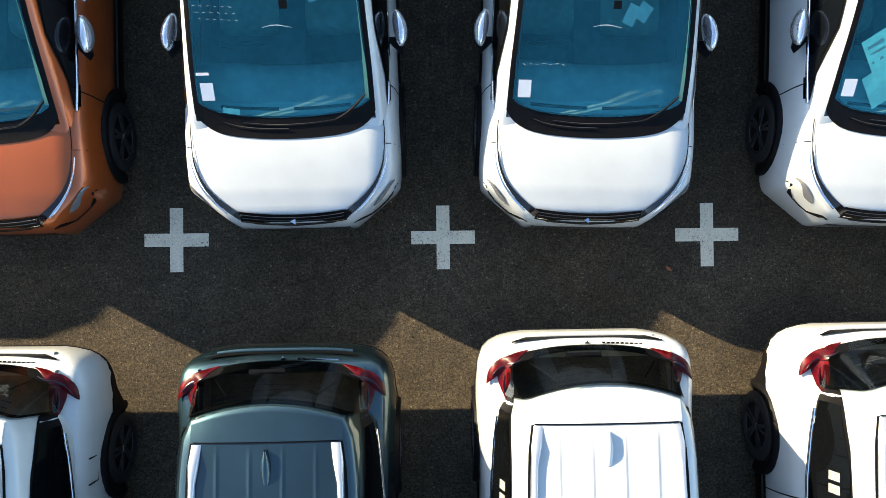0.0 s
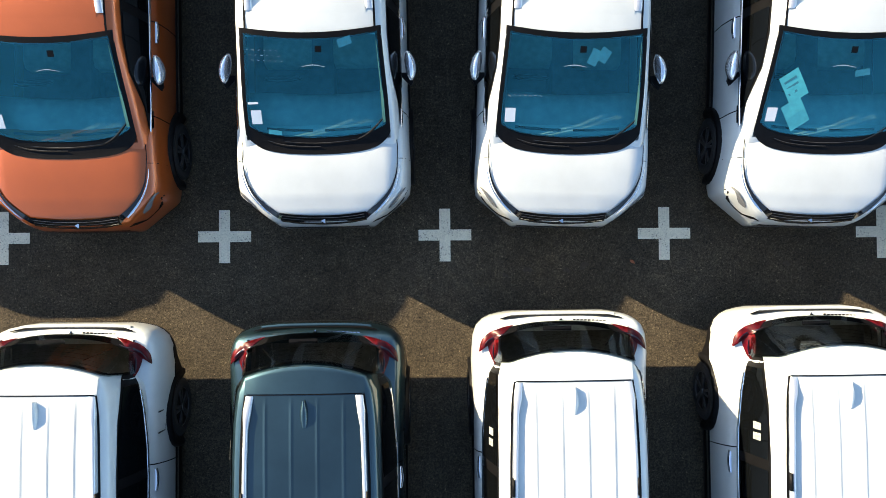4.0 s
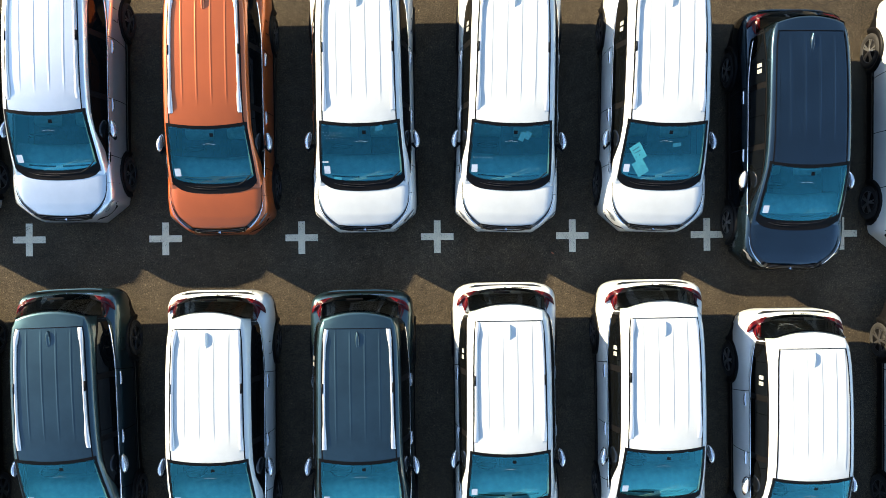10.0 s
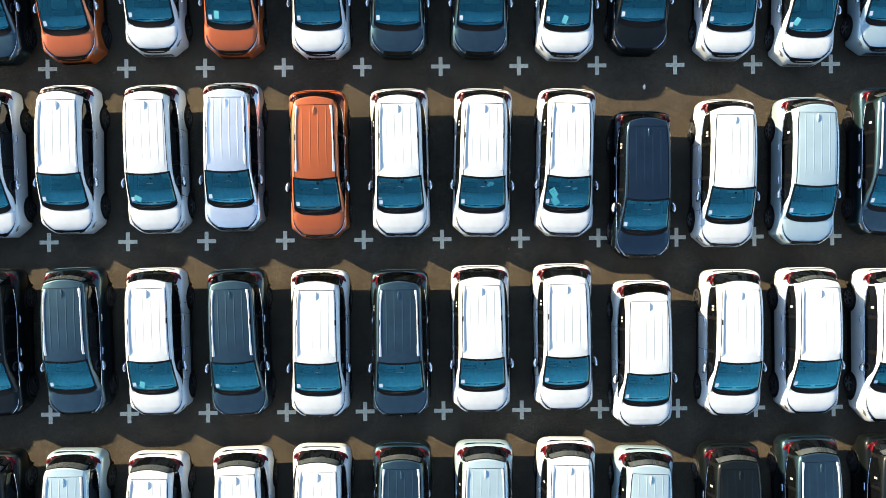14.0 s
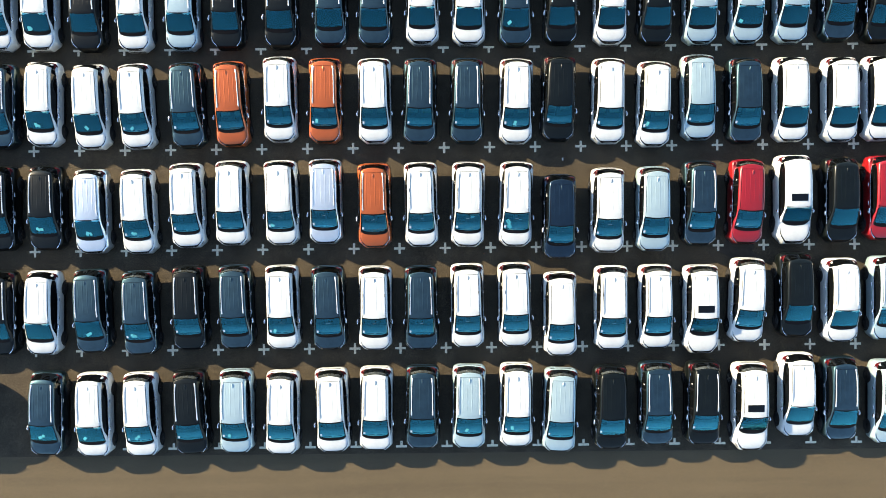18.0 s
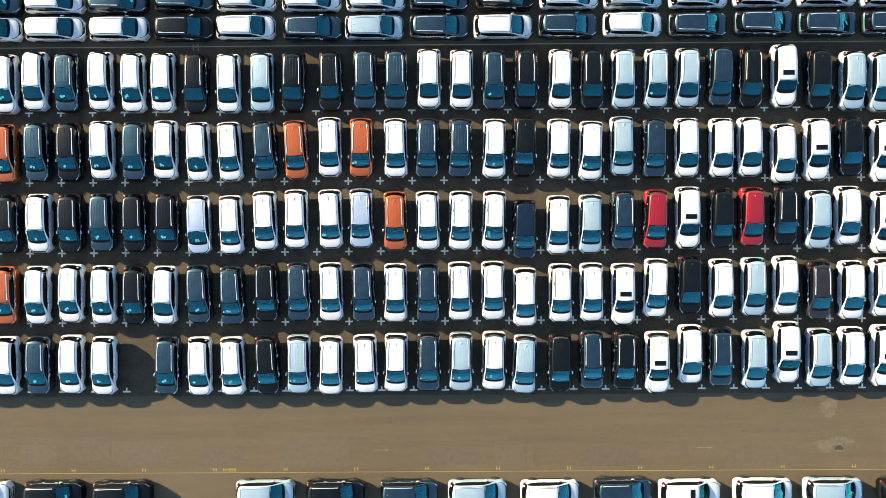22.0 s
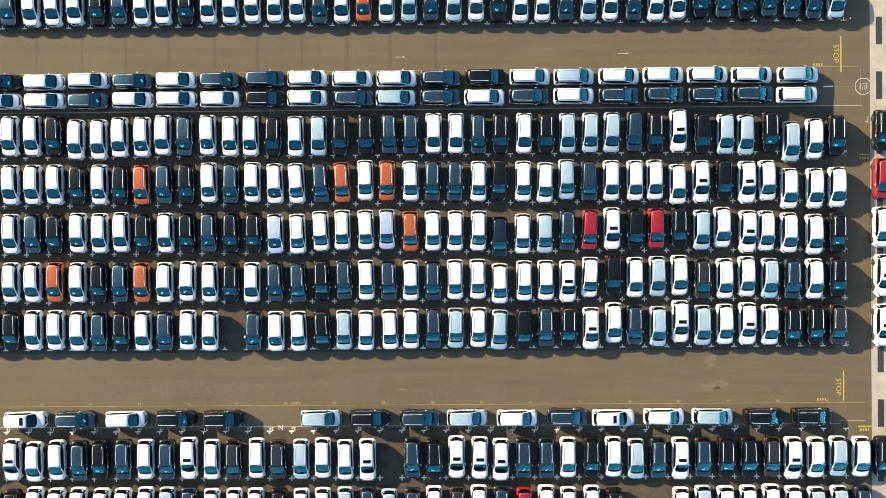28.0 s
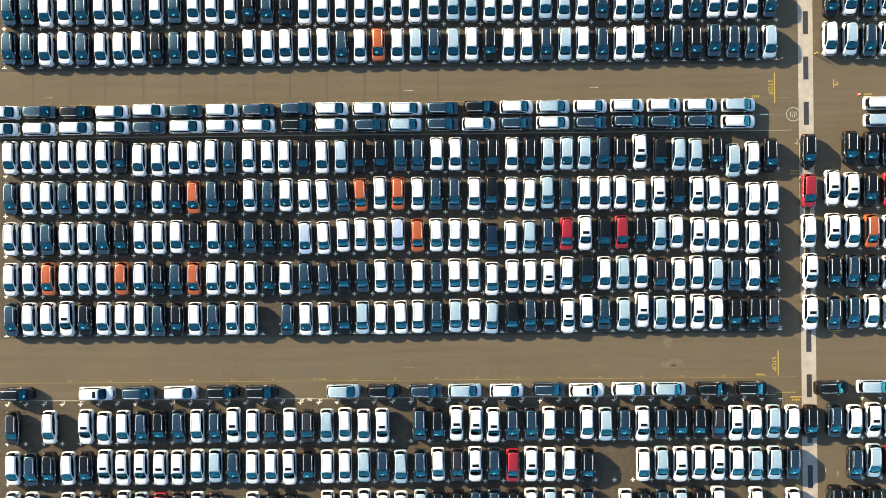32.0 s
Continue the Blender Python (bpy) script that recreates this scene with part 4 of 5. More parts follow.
# cars that stand askew: offset from the bay's middle, front from the cross line, turn
ASKEW = {
    (0.0, -5): (-.136, .25, 0), (0.0, -4): (-.01, .24, 1.6), (0.0, -3): (-.13, .29, .2), (0.0, -2): (.0, .045, .5), (0.0, -1): (.005, .075, .7),
    (0.0, 0): (.06, .06, -1.6), (0.0, 1): (.14, .045, -1.8), (0.0, 2): (-.035, -.66, -.5), (0.0, 3): (.06, -.33, -1.0), (0.0, 4): (.03, -.28, -.7),
    (-5.475, -5): (0, .13, 1.5), (-5.475, -4): (0, .10, 1.0), (-5.475, -3): (-.02, .05, 1.8), (-5.475, -2): (.0, .0, -.3), (-5.475, -1): (-.03, -.01, .3),
    (-5.475, 0): (-.045, .09, .3), (-5.475, 1): (.005, .12, .4), (-5.475, 2): (-.05, -.41, .2), (-5.475, 3): (.2, -.10, -.4), (-5.475, 4): (.09, -.06, .3),
    (5.513, -8): (-0.18, -0.01, 1.7), (5.513, -7): (-0.26, -0.01, 3.1), (5.513, -6): (-0.03, 0.03, 2.6), (5.513, -5): (-0.16, 0.06, 2.8), (5.513, -4): (-0.02, 0.29, 0.6),
    (5.513, -3): (-0.08, 0.20, -0.4), (5.513, -2): (0.07, 0.16, 0.5), (5.513, -1): (0.02, 0.14, -1.2), (5.513, 0): (0.04, 0.12, -1.0), (5.513, 1): (0.19, 0.07, -1.3),
    (5.513, 2): (-0.01, 0.20, -1.8), (5.513, 3): (0.16, 0.04, -0.9), (5.513, 4): (0.11, -0.15, -1.7), (5.513, 5): (-0.02, 0.19, 0.4), (5.513, 6): (-0.03, 0.00, 0.1),
    (5.513, 7): (-0.03, 0.04, 0.0),
    (0.0, -8): (-0.17, -0.12, 1.0), (0.0, -7): (-0.18, -0.16, 1.9), (0.0, -6): (-0.06, 0.14, 1.9), (0.0, 5): (0.02, -0.00, -0.8), (0.0, 6): (0.04, 0.05, -2.0),
    (0.0, 7): (0.02, 0.13, 0.0),
    (-5.475, -8): (-0.23, -0.00, 1.7), (-5.475, -7): (-0.16, -0.14, 1.9), (-5.475, -6): (0.01, 0.11, 1.1), (-5.475, 5): (0.03, -0.25, 0.0), (-5.475, 6): (0.04, 0.24, -2.5),
    (-5.475, 7): (0.09, 0.49, 0.4),
    (-10.87, -8): (-0.17, -0.19, 0.5), (-10.87, -7): (-0.14, -0.20, 1.9), (-10.87, -6): (0.01, -0.11, 2.4), (-10.87, -5): (-0.02, -0.08, -0.1), (-10.87, -4): (-0.03, -0.18, -1.0),
    (-10.87, -3): (0.12, -0.08, 1.5), (-10.87, -2): (-0.00, -0.01, -0.9), (-10.87, -1): (-0.01, 0.05, -0.5), (-10.87, 0): (-0.00, 0.05, -0.8), (-10.87, 1): (0.05, 0.11, -0.8),
    (-10.87, 2): (-0.09, -0.18, -2.5), (-10.87, 3): (0.11, -0.07, -0.2), (-10.87, 4): (0.05, 0.13, 0.5), (-10.87, 5): (0.09, 0.11, -0.8), (-10.87, 6): (0.11, -0.12, 0.0),
    (-10.87, 7): (0.14, 0.52, 0.0),
    (11.0, -17): (0.01, -0.36, -1.2), (11.0, -16): (0.07, -0.38, 0.3), (11.0, -15): (-0.1, -0.17, 0.2), (11.0, -14): (-0.05, -0.14, -0.3), (11.0, -13): (-0.21, 0.05, -0.8),
    (11.0, -12): (-0.25, -0.08, -0.5), (11.0, -11): (-0.17, 0.01, 0.4), (11.0, -10): (-0.15, -0.14, 0.6), (11.0, -9): (-0.34, -0.13, -0.1), (11.0, 8): (0.07, -0.01, -1.2),
    (11.0, 9): (-0.13, -0.10, -0.6), (11.0, 11): (0.08, -0.26, 0.9), (11.0, 12): (0.19, -0.39, -0.4), (11.0, 13): (-0.08, -0.51, -0.2), (11.0, 14): (0.11, -0.15, 1.2),
    (11.0, 15): (-0.06, -1.29, 0.4), (5.513, -17): (0.14, 0.03, -0.4), (5.513, -16): (0.11, 0.04, -0.5), (5.513, -15): (-0.01, -0.03, -1.0), (5.513, -14): (-0.15, -0.04, 0.3),
    (5.513, -13): (-0.11, 0.07, 0.3), (5.513, -12): (-0.12, 0.07, -0.0), (5.513, -11): (-0.09, 0.16, 0.7), (5.513, -10): (-0.07, 0.07, -1.0), (5.513, -9): (-0.19, 0.16, -0.5),
    (5.513, 8): (0.12, 0.01, 0.1), (5.513, 9): (-0.19, 0.06, 0.7), (5.513, 10): (-0.14, -0.45, 0.9), (5.513, 12): (-0.06, 0.05, 1.4), (5.513, 14): (-0.23, -0.10, 1.6),
    (5.513, 15): (-0.28, -1.01, 0.5), (0.0, -17): (0.12, 0.15, 0.0), (0.0, -16): (0.09, 0.09, 0.0), (0.0, -15): (-0.0, 0.18, 0.0), (0.0, -14): (0.01, 0.06, 0.0),
    (0.0, -13): (0.0, 0.08, 0.0), (0.0, -12): (-0.09, 0.07, 0.0), (0.0, -11): (-0.13, 0.11, 0.0), (0.0, -10): (-0.12, 0.08, 0.0), (0.0, -9): (-0.09, 0.08, 0.0),
    (0.0, 8): (0.08, 0.11, 0.0), (0.0, 9): (-0.09, 0.20, 0.0), (0.0, 10): (-0.04, 0.28, 0.0), (0.0, 11): (-0.00, -0.05, 0.0), (0.0, 12): (-0.23, 0.25, 0.0),
    (0.0, 14): (-0.37, -0.21, 0.0), (0.0, 15): (-0.33, -0.44, 0.0), (-5.475, -17): (0.05, 0.04, -0.4), (-5.475, -16): (-0.05, 0.03, -0.5), (-5.475, -15): (-0.13, 0.01, -0.8),
    (-5.475, -14): (-0.21, -0.02, 0.4), (-5.475, -13): (-0.14, -0.02, -0.6), (-5.475, -12): (-0.05, 0.11, -1.5), (-5.475, -11): (-0.06, -0.01, 0.0), (-5.475, -10): (-0.14, -0.07, -0.7),
    (-5.475, -9): (-0.31, -0.08, -1.2), (-10.87, -17): (0.07, -0.03, -0.0), (-10.87, -16): (-0.02, -0.11, -0.3), (-10.87, -15): (-0.03, -0.05, -0.1), (-10.87, -14): (-0.11, -0.07, 0.1),
    (-10.87, -13): (-0.12, -0.04, -0.2), (-10.87, -12): (-0.07, 0.01, -0.7), (-10.87, -11): (-0.09, -0.11, -0.5), (-10.87, -9): (-0.15, -0.1, -1.5),
    (11.0, -8): (-0.29, -0.19, -0.6), (11.0, -7): (-0.29, -0.23, 0.5), (11.0, -6): (-0.2, -0.2, -0.2), (11.0, -5): (-0.28, -0.16, -1.0), (11.0, -4): (0.08, -0.12, -0.1),
    (11.0, -3): (0.24, -0.04, 0.2), (11.0, -2): (0.12, -0.06, -0.6), (11.0, -1): (0.18, 0.01, -0.2), (11.0, 0): (0.19, -0.05, -0.5), (11.0, 1): (0.18, -0.13, -0.1),
    (11.0, 2): (0.14, -0.06, -0.5), (11.0, 3): (0.31, -0.09, -0.9), (11.0, 4): (0.22, -0.12, -0.4), (11.0, 5): (0.12, -0.13, 0.3), (11.0, 6): (0.16, -0.1, -1.0),
    (11.0, 7): (0.06, -0.09, -1.6),
}
BARE = {(0.0, 8), (0.0, 9), (0.0, 11), (5.513, 8), (5.513, 9), (5.513, 10), (5.513, 12), (5.513, 14), (5.513, 15), (11.0, 8), (11.0, 11), (11.0, 12), (11.0, 13), (11.0, 15), (0.0, -4), (0.0, 2), (0.0, 3), (0.0, 4), (0.0, 6), (-5.475, 2), (-5.475, 7), (-10.87, 2), (-10.87, 3), (5.513, 2), (5.513, 3), (5.513, 4), (5.513, 5), (5.513, 6), (5.513, 7)}
places = []  # colour, tier, pose, group, slot key
for yr, colours, shifts in ROWS:
    for k, c in enumerate(colours):
        slot = FIRST + k
        dy = (ord(shifts[k]) - ord("m")) * 0.1 if k < len(shifts) else rng.uniform(-.2, .15)
        dx, turn = rng.uniform(-.07, .07), rng.uniform(-.6, .6)
        tier = 2
        if -11 < yr < 6 and -7 <= slot <= 6:
            tier = 1
        if yr in (0.0, -5.475) and -4 <= slot <= 3:
            tier, dx, turn = 0, 0, 0
        if (yr, slot) in ASKEW:
            dx, dy, turn = ASKEW[yr, slot]
            dx, dy = dx + 2.86 * math.sin(radians(turn)), dy - .09
        if c == "P":
            tier = max(tier, 1) if tier < 2 else 2
        if c != ".":
            places.append((c, tier, PITCH * (slot + .5) - .04 + dx, yr + .09 + dy - (.1 if c == "P" else 0), turn, "cars parked in rows", (yr, slot)))

# the block past the drain
for yr, colours in ((31.07, ".KWNW"), (25.69, ".WSNW"), (11.0, "K.KKK"), (5.513, "RPPKR"), (0, "WPWOW"), (-5.475, "PKNKS"), (-10.87, "PNNWW"), (-25.53, ".NWPW"), (-31.0, "..NSR"), (-36.5, ".KKK.")):
    for k, c in enumerate(colours):
        if c != ".":
            places.append((c, 2, (48.75, 51.9, 54.45, 57.0, 59.5)[k] + rng.uniform(-.1, .1), yr + .1 + rng.uniform(-.2, .2), rng.uniform(-.6, .6), "cars parked past the drain", None))

# cars parked lengthways
for y, colours in ((19.5, "WNKWWNWNNWWWNKWSWWWWS"), (17.3, "WWWWNWWWKWNSNWNWNNNNW")):
    for k, c in enumerate(colours):
        places.append((c, 2, 4.7 + 4.96 * (k - 13) + LEN / 2 + rng.uniform(-.1, .1), y + rng.uniform(-.08, .08), 90, "cars parked lengthways", None))
for x, c in zip((-58.2, -47.2, -41.7, -36.0, -30.4, -25.1, -14.0, -8.6, -2.9, 2.4, 8.0, 13.6, 18.9, 24.4, 29.8, 35.5, 40.8, 51.5, 57.2), "KPNWKKSKNSWNPWSKKKS"):
    places.append((c, 2, x + LEN / 2, -18.60 + rng.uniform(-.08, .08), 90 + rng.uniform(-1, 1), "cars parked lengthways", None))
for y, c in ((19.5, "W"), (17.2, "S")):
    places.append((c, 2, 58.5 + LEN / 2, y, 90, "cars parked lengthways", None))

# the 174 nearest to the middle of the yard stand as things of their own, and every larger model
places.sort(key=lambda p: math.hypot(p[2] * .55, p[3] + 1))
templates, parked, rest, count = {}, {}, [], 0
for c, tier, x, y, turn, group, key in places:
    m = pose(x, y, 0, 0, 0, turn)
    count += c != "P"
    if c != "P" and count > 174:
        rest.append((c, m))
        continue
    if (c, tier, key in BARE) not in templates:
        ob = templates[c, tier, key in BARE] = car(c, tier, key in BARE)
        ob.matrix_basis = m
    else:
        ob = copy_thing(templates[c, tier, key in BARE], m)
    kind = "large SUV with a dark sunroof" if c == "P" else "people carrier with a plain roof" if key in BARE else "compact people carrier with roof rails"
    where = {"cars parked lengthways": "parked lengthways", "cars parked past the drain": "past the drain"}.get(group, "parked in a bay")
    tagged(ob, "%s %s %s" % (WORDS[c], kind, where), "car", group)
    if key:
        parked[key] = ob


def sheet(car_ob, x, y, w, h, turn, material, name, label):
    """A sheet of paper laid on a windscreen, as a part of it; its colour holds the tint of the glass."""
    b2 = bmesh.new()
    rows = []
    for j in (-1, 0, 1):
        r = []
        for i in (-1, 0, 1):
            p = Matrix.Rotation(radians(turn), 2) @ Vector((i * w / 2, j * h / 2))
            px, py = x + p.x, y + p.y
            r.append((px, car_y(py), (cabin_z(px, py) + .018) * TALL))
        rows.append(r)
    grid(b2, rows)
    if name == "document":
        car_ob["label"] = car_ob["label"].split(" with")[0] + " with cyan papers behind its tinted windscreen"
    host = [o for o in car_ob.children if o.name.startswith("windscreen") and "surround" not in o.name][0]
    return obj(name, b2, material, host, label, False)


near = parked[0.0, 1]
sheet(near, -.43, 1.32, .19, .27, 35, PAPER, "document", "printed document, pale cyan glass tint and reflection painted in")
sheet(near, -.355, 1.075, .19, .26, 36, PAPER, "document", "printed document, pale cyan glass tint and reflection painted in")
for x, y, t in ((-.475, 1.37, 35), (-.445, 1.32, 35), (-.41, 1.27, 35)):
    sheet(near, x, y + .001, .12, .022, t, PRINT, "print_bar", "")
# dim patch painted on the glass as the faint reflection of a sheet
sheet(near, .195, 1.45, .14, .06, 10, FAINT, "document", "printed document, pale cyan glass tint and reflection painted in")
near = parked[0.0, 0]
sheet(near, .18, 1.58, .09, .14, -22, FAINT, "document", "folded paper, cyan glass tint and reflection painted in")
sheet(near, .27, 1.60, .10, .12, -30, FAINT, "document", "folded paper, cyan glass tint and reflection painted in")
for i in range(7):
    sheet(near, -.60 + .05 * i, 1.235 + .006 * (i % 2), rng.uniform(.014, .03), .0045, rng.uniform(-40, 40), INK_AND_GLINT, "handwriting_bar", "")
near = parked[0.0, -1]
sheet(near, -.42, .925, .13, .04, -8, PAPER, "document", "scrap of paper, cyan glass tint painted in")
# another painted reflection: a dim patch, not a sheet of its own
sheet(near, .32, 1.705, .13, .07, 18, FAINT, "document", "folded paper, cyan glass tint and reflection painted in")
sheet(near, -.605, 1.19, .10, .02, 0, STICKER, "sticker", "")
for i in range(18):
    sheet(near, -.60 + .055 * (i % 6) + .02 * (i // 6), 1.655 - .045 * (i // 6) - .004 * (i % 6), rng.uniform(.012, .03), .0035, rng.uniform(-25, 15), INK_AND_GLINT, "handwriting_bar", "")
PAPERS = {(5.513, 1), (5.513, 4), (5.513, -3), (5.513, -7), (5.513, -8), (0.0, -4), (0.0, -7), (0.0, -8), (-5.475, -4), (-5.475, -7), (-5.475, -8), (-10.87, -5), (-10.87, -7), (-10.87, -8), (-10.87, 0), (-10.87, 1), (11.0, 1), (11.0, 6)}
for (yr, slot), ob in [(k, v) for k, v in parked.items() if k]:
    if (slot <= -9 and rng.random() < .75) or (yr, slot) in PAPERS:
        x, y, t = rng.uniform(-.48, -.05), rng.uniform(1.04, 1.16), rng.uniform(-70, 70)
        sheet(ob, x, y, .15, .21, t, CYAN, "document", "printed document, cyan glass tint painted in")
        if slot <= -7 and rng.random() < .7:
            sheet(ob, x + rng.uniform(.10, .2), y + rng.uniform(-.05, .12), .13, .17, t + rng.uniform(20, 70), CYAN, "document", "printed document, cyan glass tint painted in")


def joined(name, items):
    """Far cars in one mesh: the parts of the templates, laid end to end."""
    pos, polys, mats, mi, base = [], [], [], [], 0
    for c, m in items:
        for o in far_parts[c]:
            me = o.data
            n = len(me.vertices)
            co = np.empty(n * 3)
            me.vertices.foreach_get("co", co)
            a = np.array(m)
            pos.append(co.reshape(-1, 3) @ a[:3, :3].T + a[:3, 3])
            mt = me.materials[0]
            if mt not in mats:
                mats.append(mt)
            k = mats.index(mt)
            for p in me.polygons:
                polys.append([v + base for v in p.vertices])
            mi += [k] * len(me.polygons)
            base += n
    me = bpy.data.meshes.new(name)
    me.from_pydata(np.concatenate(pos).tolist(), [], polys)
    for k in mats:
        me.materials.append(k)
    me.polygons.foreach_set("material_index", mi)
    me.polygons.foreach_set("use_smooth", [True] * len(mi))
    return new(name, me)


far_parts = {}
for (c, tier, bare), ob in sorted(templates.items()):
    if tier == 2 and c not in far_parts:
        far_parts[c] = [o for o in ob.children_recursive if o.type == "MESH"]
tagged(joined("distant_cars", rest), "far rows of parked white, dark and silver cars", "car", kind="stuff")

# ---- crosses and T marks ----
LEVEL = 0.004


def mark(name, boxes, material, label, group):
    b2 = bmesh.new()
    for x0, x1, y0, y1 in boxes:
        v = [b2.verts.new(p) for p in ((x0, y0, LEVEL), (x1, y0, LEVEL), (x1, y1, LEVEL), (x0, y1, LEVEL))]
        b2.faces.new(v)
    return tagged(obj(name, b2, material, smooth=False), label, "road marking", group, "structure")


outer = []
for yr, up, down in ((31.07, .3, .3), (25.69, .3, .02), (11.0, .02, .3), (5.513, .3, .3), (0, .3, .3), (-5.475, .3, .3), (-10.87, .3, .02), (-20.18, .02, .3), (-25.53, .3, .3), (-31.0, .3, .3), (-36.5, .3, .3)):
    for x in [PITCH * c for c in range(-25, 19)] + [56.0, 58.45, 60.95, 63.45]:
        t = .062
        boxes = [(x - .3, x + .3, yr - t, yr + t)]
        if up > t:
            boxes.append((x - t, x + t, yr + t, yr + up))
        if down > t:
            boxes.append((x - t, x + t, yr - down, yr - t))
        if yr > 20 or yr < -24:
            outer += boxes
        else:
            mark("bay_mark", boxes, LINE, "worn white painted bay mark on asphalt", "bay marks")
far_marks = mark("distant_bay_marks", outer, LINE, "far white painted bay marks", "")
far_marks["kind"] = "stuff"

# ---- concrete drain strip ----
bm = bmesh.new()
box(bm, 47.9, 49.9, -120, 120, -.1, .006)
drain = tagged(obj("drain_strip", bm, CONCRETE, smooth=False), "pale concrete strip with steel drain grates", "pavement", kind="structure")
for k in range(-10, 8):
    bm = bmesh.new()
    yc = 18.35 + 6.14 * k
    box(bm, 48.58, 49.27, yc - 1.55, yc + 1.55, .004, .012)
    obj("grate", bm, GRATE, drain, "dark steel drain grate", False)


# ---- lines, letters and wear on the yard ----
def strip(name, x0, x1, y0, y1, material, label, z=LEVEL):
    b2 = bmesh.new()
    v = [b2.verts.new(p) for p in ((x0, y0, z), (x1, y0, z), (x1, y1, z), (x0, y1, z))]
    b2.faces.new(v)
    return tagged(obj(name, b2, material, smooth=False), label, "road marking", kind="structure")


strip("stop_line", 44.60, 44.75, 19.86, 23.9, YELLOW, "yellow painted stop line")
strip("stop_line", 44.70, 44.84, -17.05, -13.7, YELLOW, "yellow painted stop line")
strip("edge_line", -62, 46.8, 20.48, 20.515, PALEYELLOW, "thin yellow painted line", .005)
for x in (-4.98, 20.1):
    strip("bay_mark", x - .34, x + .34, 14.62, 14.69, DULL, "short worn white bay mark", .006)
    strip("bay_mark", x - .26, x - .20, 14.45, 14.86, DULL, "short worn white bay mark", .008)
strip("edge_line", -62, 47.0, 16.08, 16.14, DULL, "thin white painted line")
strip("edge_line", 41.6, 46.9, 18.24, 18.30, FADED, "thin white painted line")
strip("edge_line", 46.84, 46.90, 16.14, 20.46, FADED, "thin white painted line")
strip("edge_line", 42.7, 43.8, 18.20, 18.34, LINE, "short white painted dash", .007)
strip("edge_line", -62, 47.2, -17.29, -17.25, PALEYELLOW, "thin yellow painted line", .005)
strip("edge_line", -62, 44.4, -19.67, -19.61, DULL, "thin white painted line", .005)
strip("edge_line", 44.4, 47.2, -19.37, -19.29, YELLOW, "thin yellow painted line", .005)
strip("edge_line", 46.6, 48.4, 10.52, 10.66, YELLOW, "yellow painted line", .009)
strip("edge_line", 46.4, 48.0, -20.06, -19.9, YELLOW, "yellow painted line", .009)
strip("edge_line", 56.2, 70, 20.5, 20.6, YELLOW, "yellow painted line")
strip("edge_line", 56.2, 56.26, 16.0, 20.5, FADED, "thin white painted line")
for k in range(-11, 7):
    b2 = bmesh.new()
    x = 9.62 + 5.55 * k
    for x0, x1, y0, y1 in ((-.15, -.09, -17.17, -16.88), (.09, .15, -17.17, -16.88), (-.09, .09, -17.06, -17.01)):
        b2.faces.new([b2.verts.new(q) for q in ((x + x0, y0, .007), (x + x1, y0, .007), (x + x1, y1, .007), (x + x0, y1, .007))])
    tagged(obj("line_tick", b2, PALEYELLOW, smooth=False), "small worn yellow painted tick", "road marking", "line ticks", "structure")
for x0, y0 in ((41.6, 20.72), (41.8, -16.92), (46.7, 10.2), (46.6, -20.35)):
    for i in range(4):
        strip("worn_writing", x0 + .28 * i, x0 + .28 * i + .16, y0 - .12, y0 + .14, YELLOW, "worn yellow writing on asphalt", .007)
for x, y in ((-4.9, 22.05), (20.3, 22.2), (-5.05, -15.56), (20.2, -15.5), (-54.0, 21.6)):
    b2 = bmesh.new()
    for pts in (((-.6, -.03), (.35, -.03), (.35, .03), (-.6, .03)), ((.35, -.11), (.6, 0), (.35, .11))):
        b2.faces.new([b2.verts.new((x + px, y + py, LEVEL)) for px, py in pts])
    tagged(obj("lane_arrow", b2, DULL if y > 0 else FADED, smooth=False), "worn white painted lane arrow", "road marking", "lane arrows", "structure")
strip("edge_line", 51.6, 53.5, -11.10, -10.98, YELLOW, "yellow painted line past the drain", .006)
for i in range(4):
    strip("worn_writing", 52.1 + .25 * i, 52.25 + .25 * i, -11.40, -11.20, YELLOW, "worn yellow writing on asphalt", .006)
    strip("worn_writing", 56.8 + .28 * i, 56.96 + .28 * i, 20.72, 20.98, YELLOW, "worn yellow writing on asphalt", .006)
strip("lane_mark", 52.60, 52.72, 21.8, 22.95, YELLOW, "yellow painted lane mark")
strip("lane_mark", 52.72, 53.25, 22.1, 22.24, YELLOW, "yellow painted lane mark")
strip("lane_mark", 53.05, 53.18, 22.24, 22.6, YELLOW, "yellow painted lane mark")
strip("lane_mark", 47.6, 47.7, 14.1, 14.9, DULL, "white painted lane mark", .007)
strip("lane_mark", 47.3, 47.6, 14.25, 14.35, DULL, "white painted lane mark", .007)
strip("lane_mark", 50.95, 51.05, -30.2, -29.6, DULL, "short white painted dash", .006)
strip("lane_mark", 52.6, 52.7, -30.8, -30.0, DULL, "short white painted dash", .006)
# round emblem before the drain
b2 = bmesh.new()
ring = [[(47.15 + r * math.cos(a), 18.25 + r * math.sin(a), .009) for r in (.86, .96)] for a in steps(0, 2 * math.pi, 41)]
grid(b2, ring, True)
round_mark = tagged(obj("round_mark", b2, DULL, smooth=False), "white painted ring with worn writing", "road marking", kind="structure")
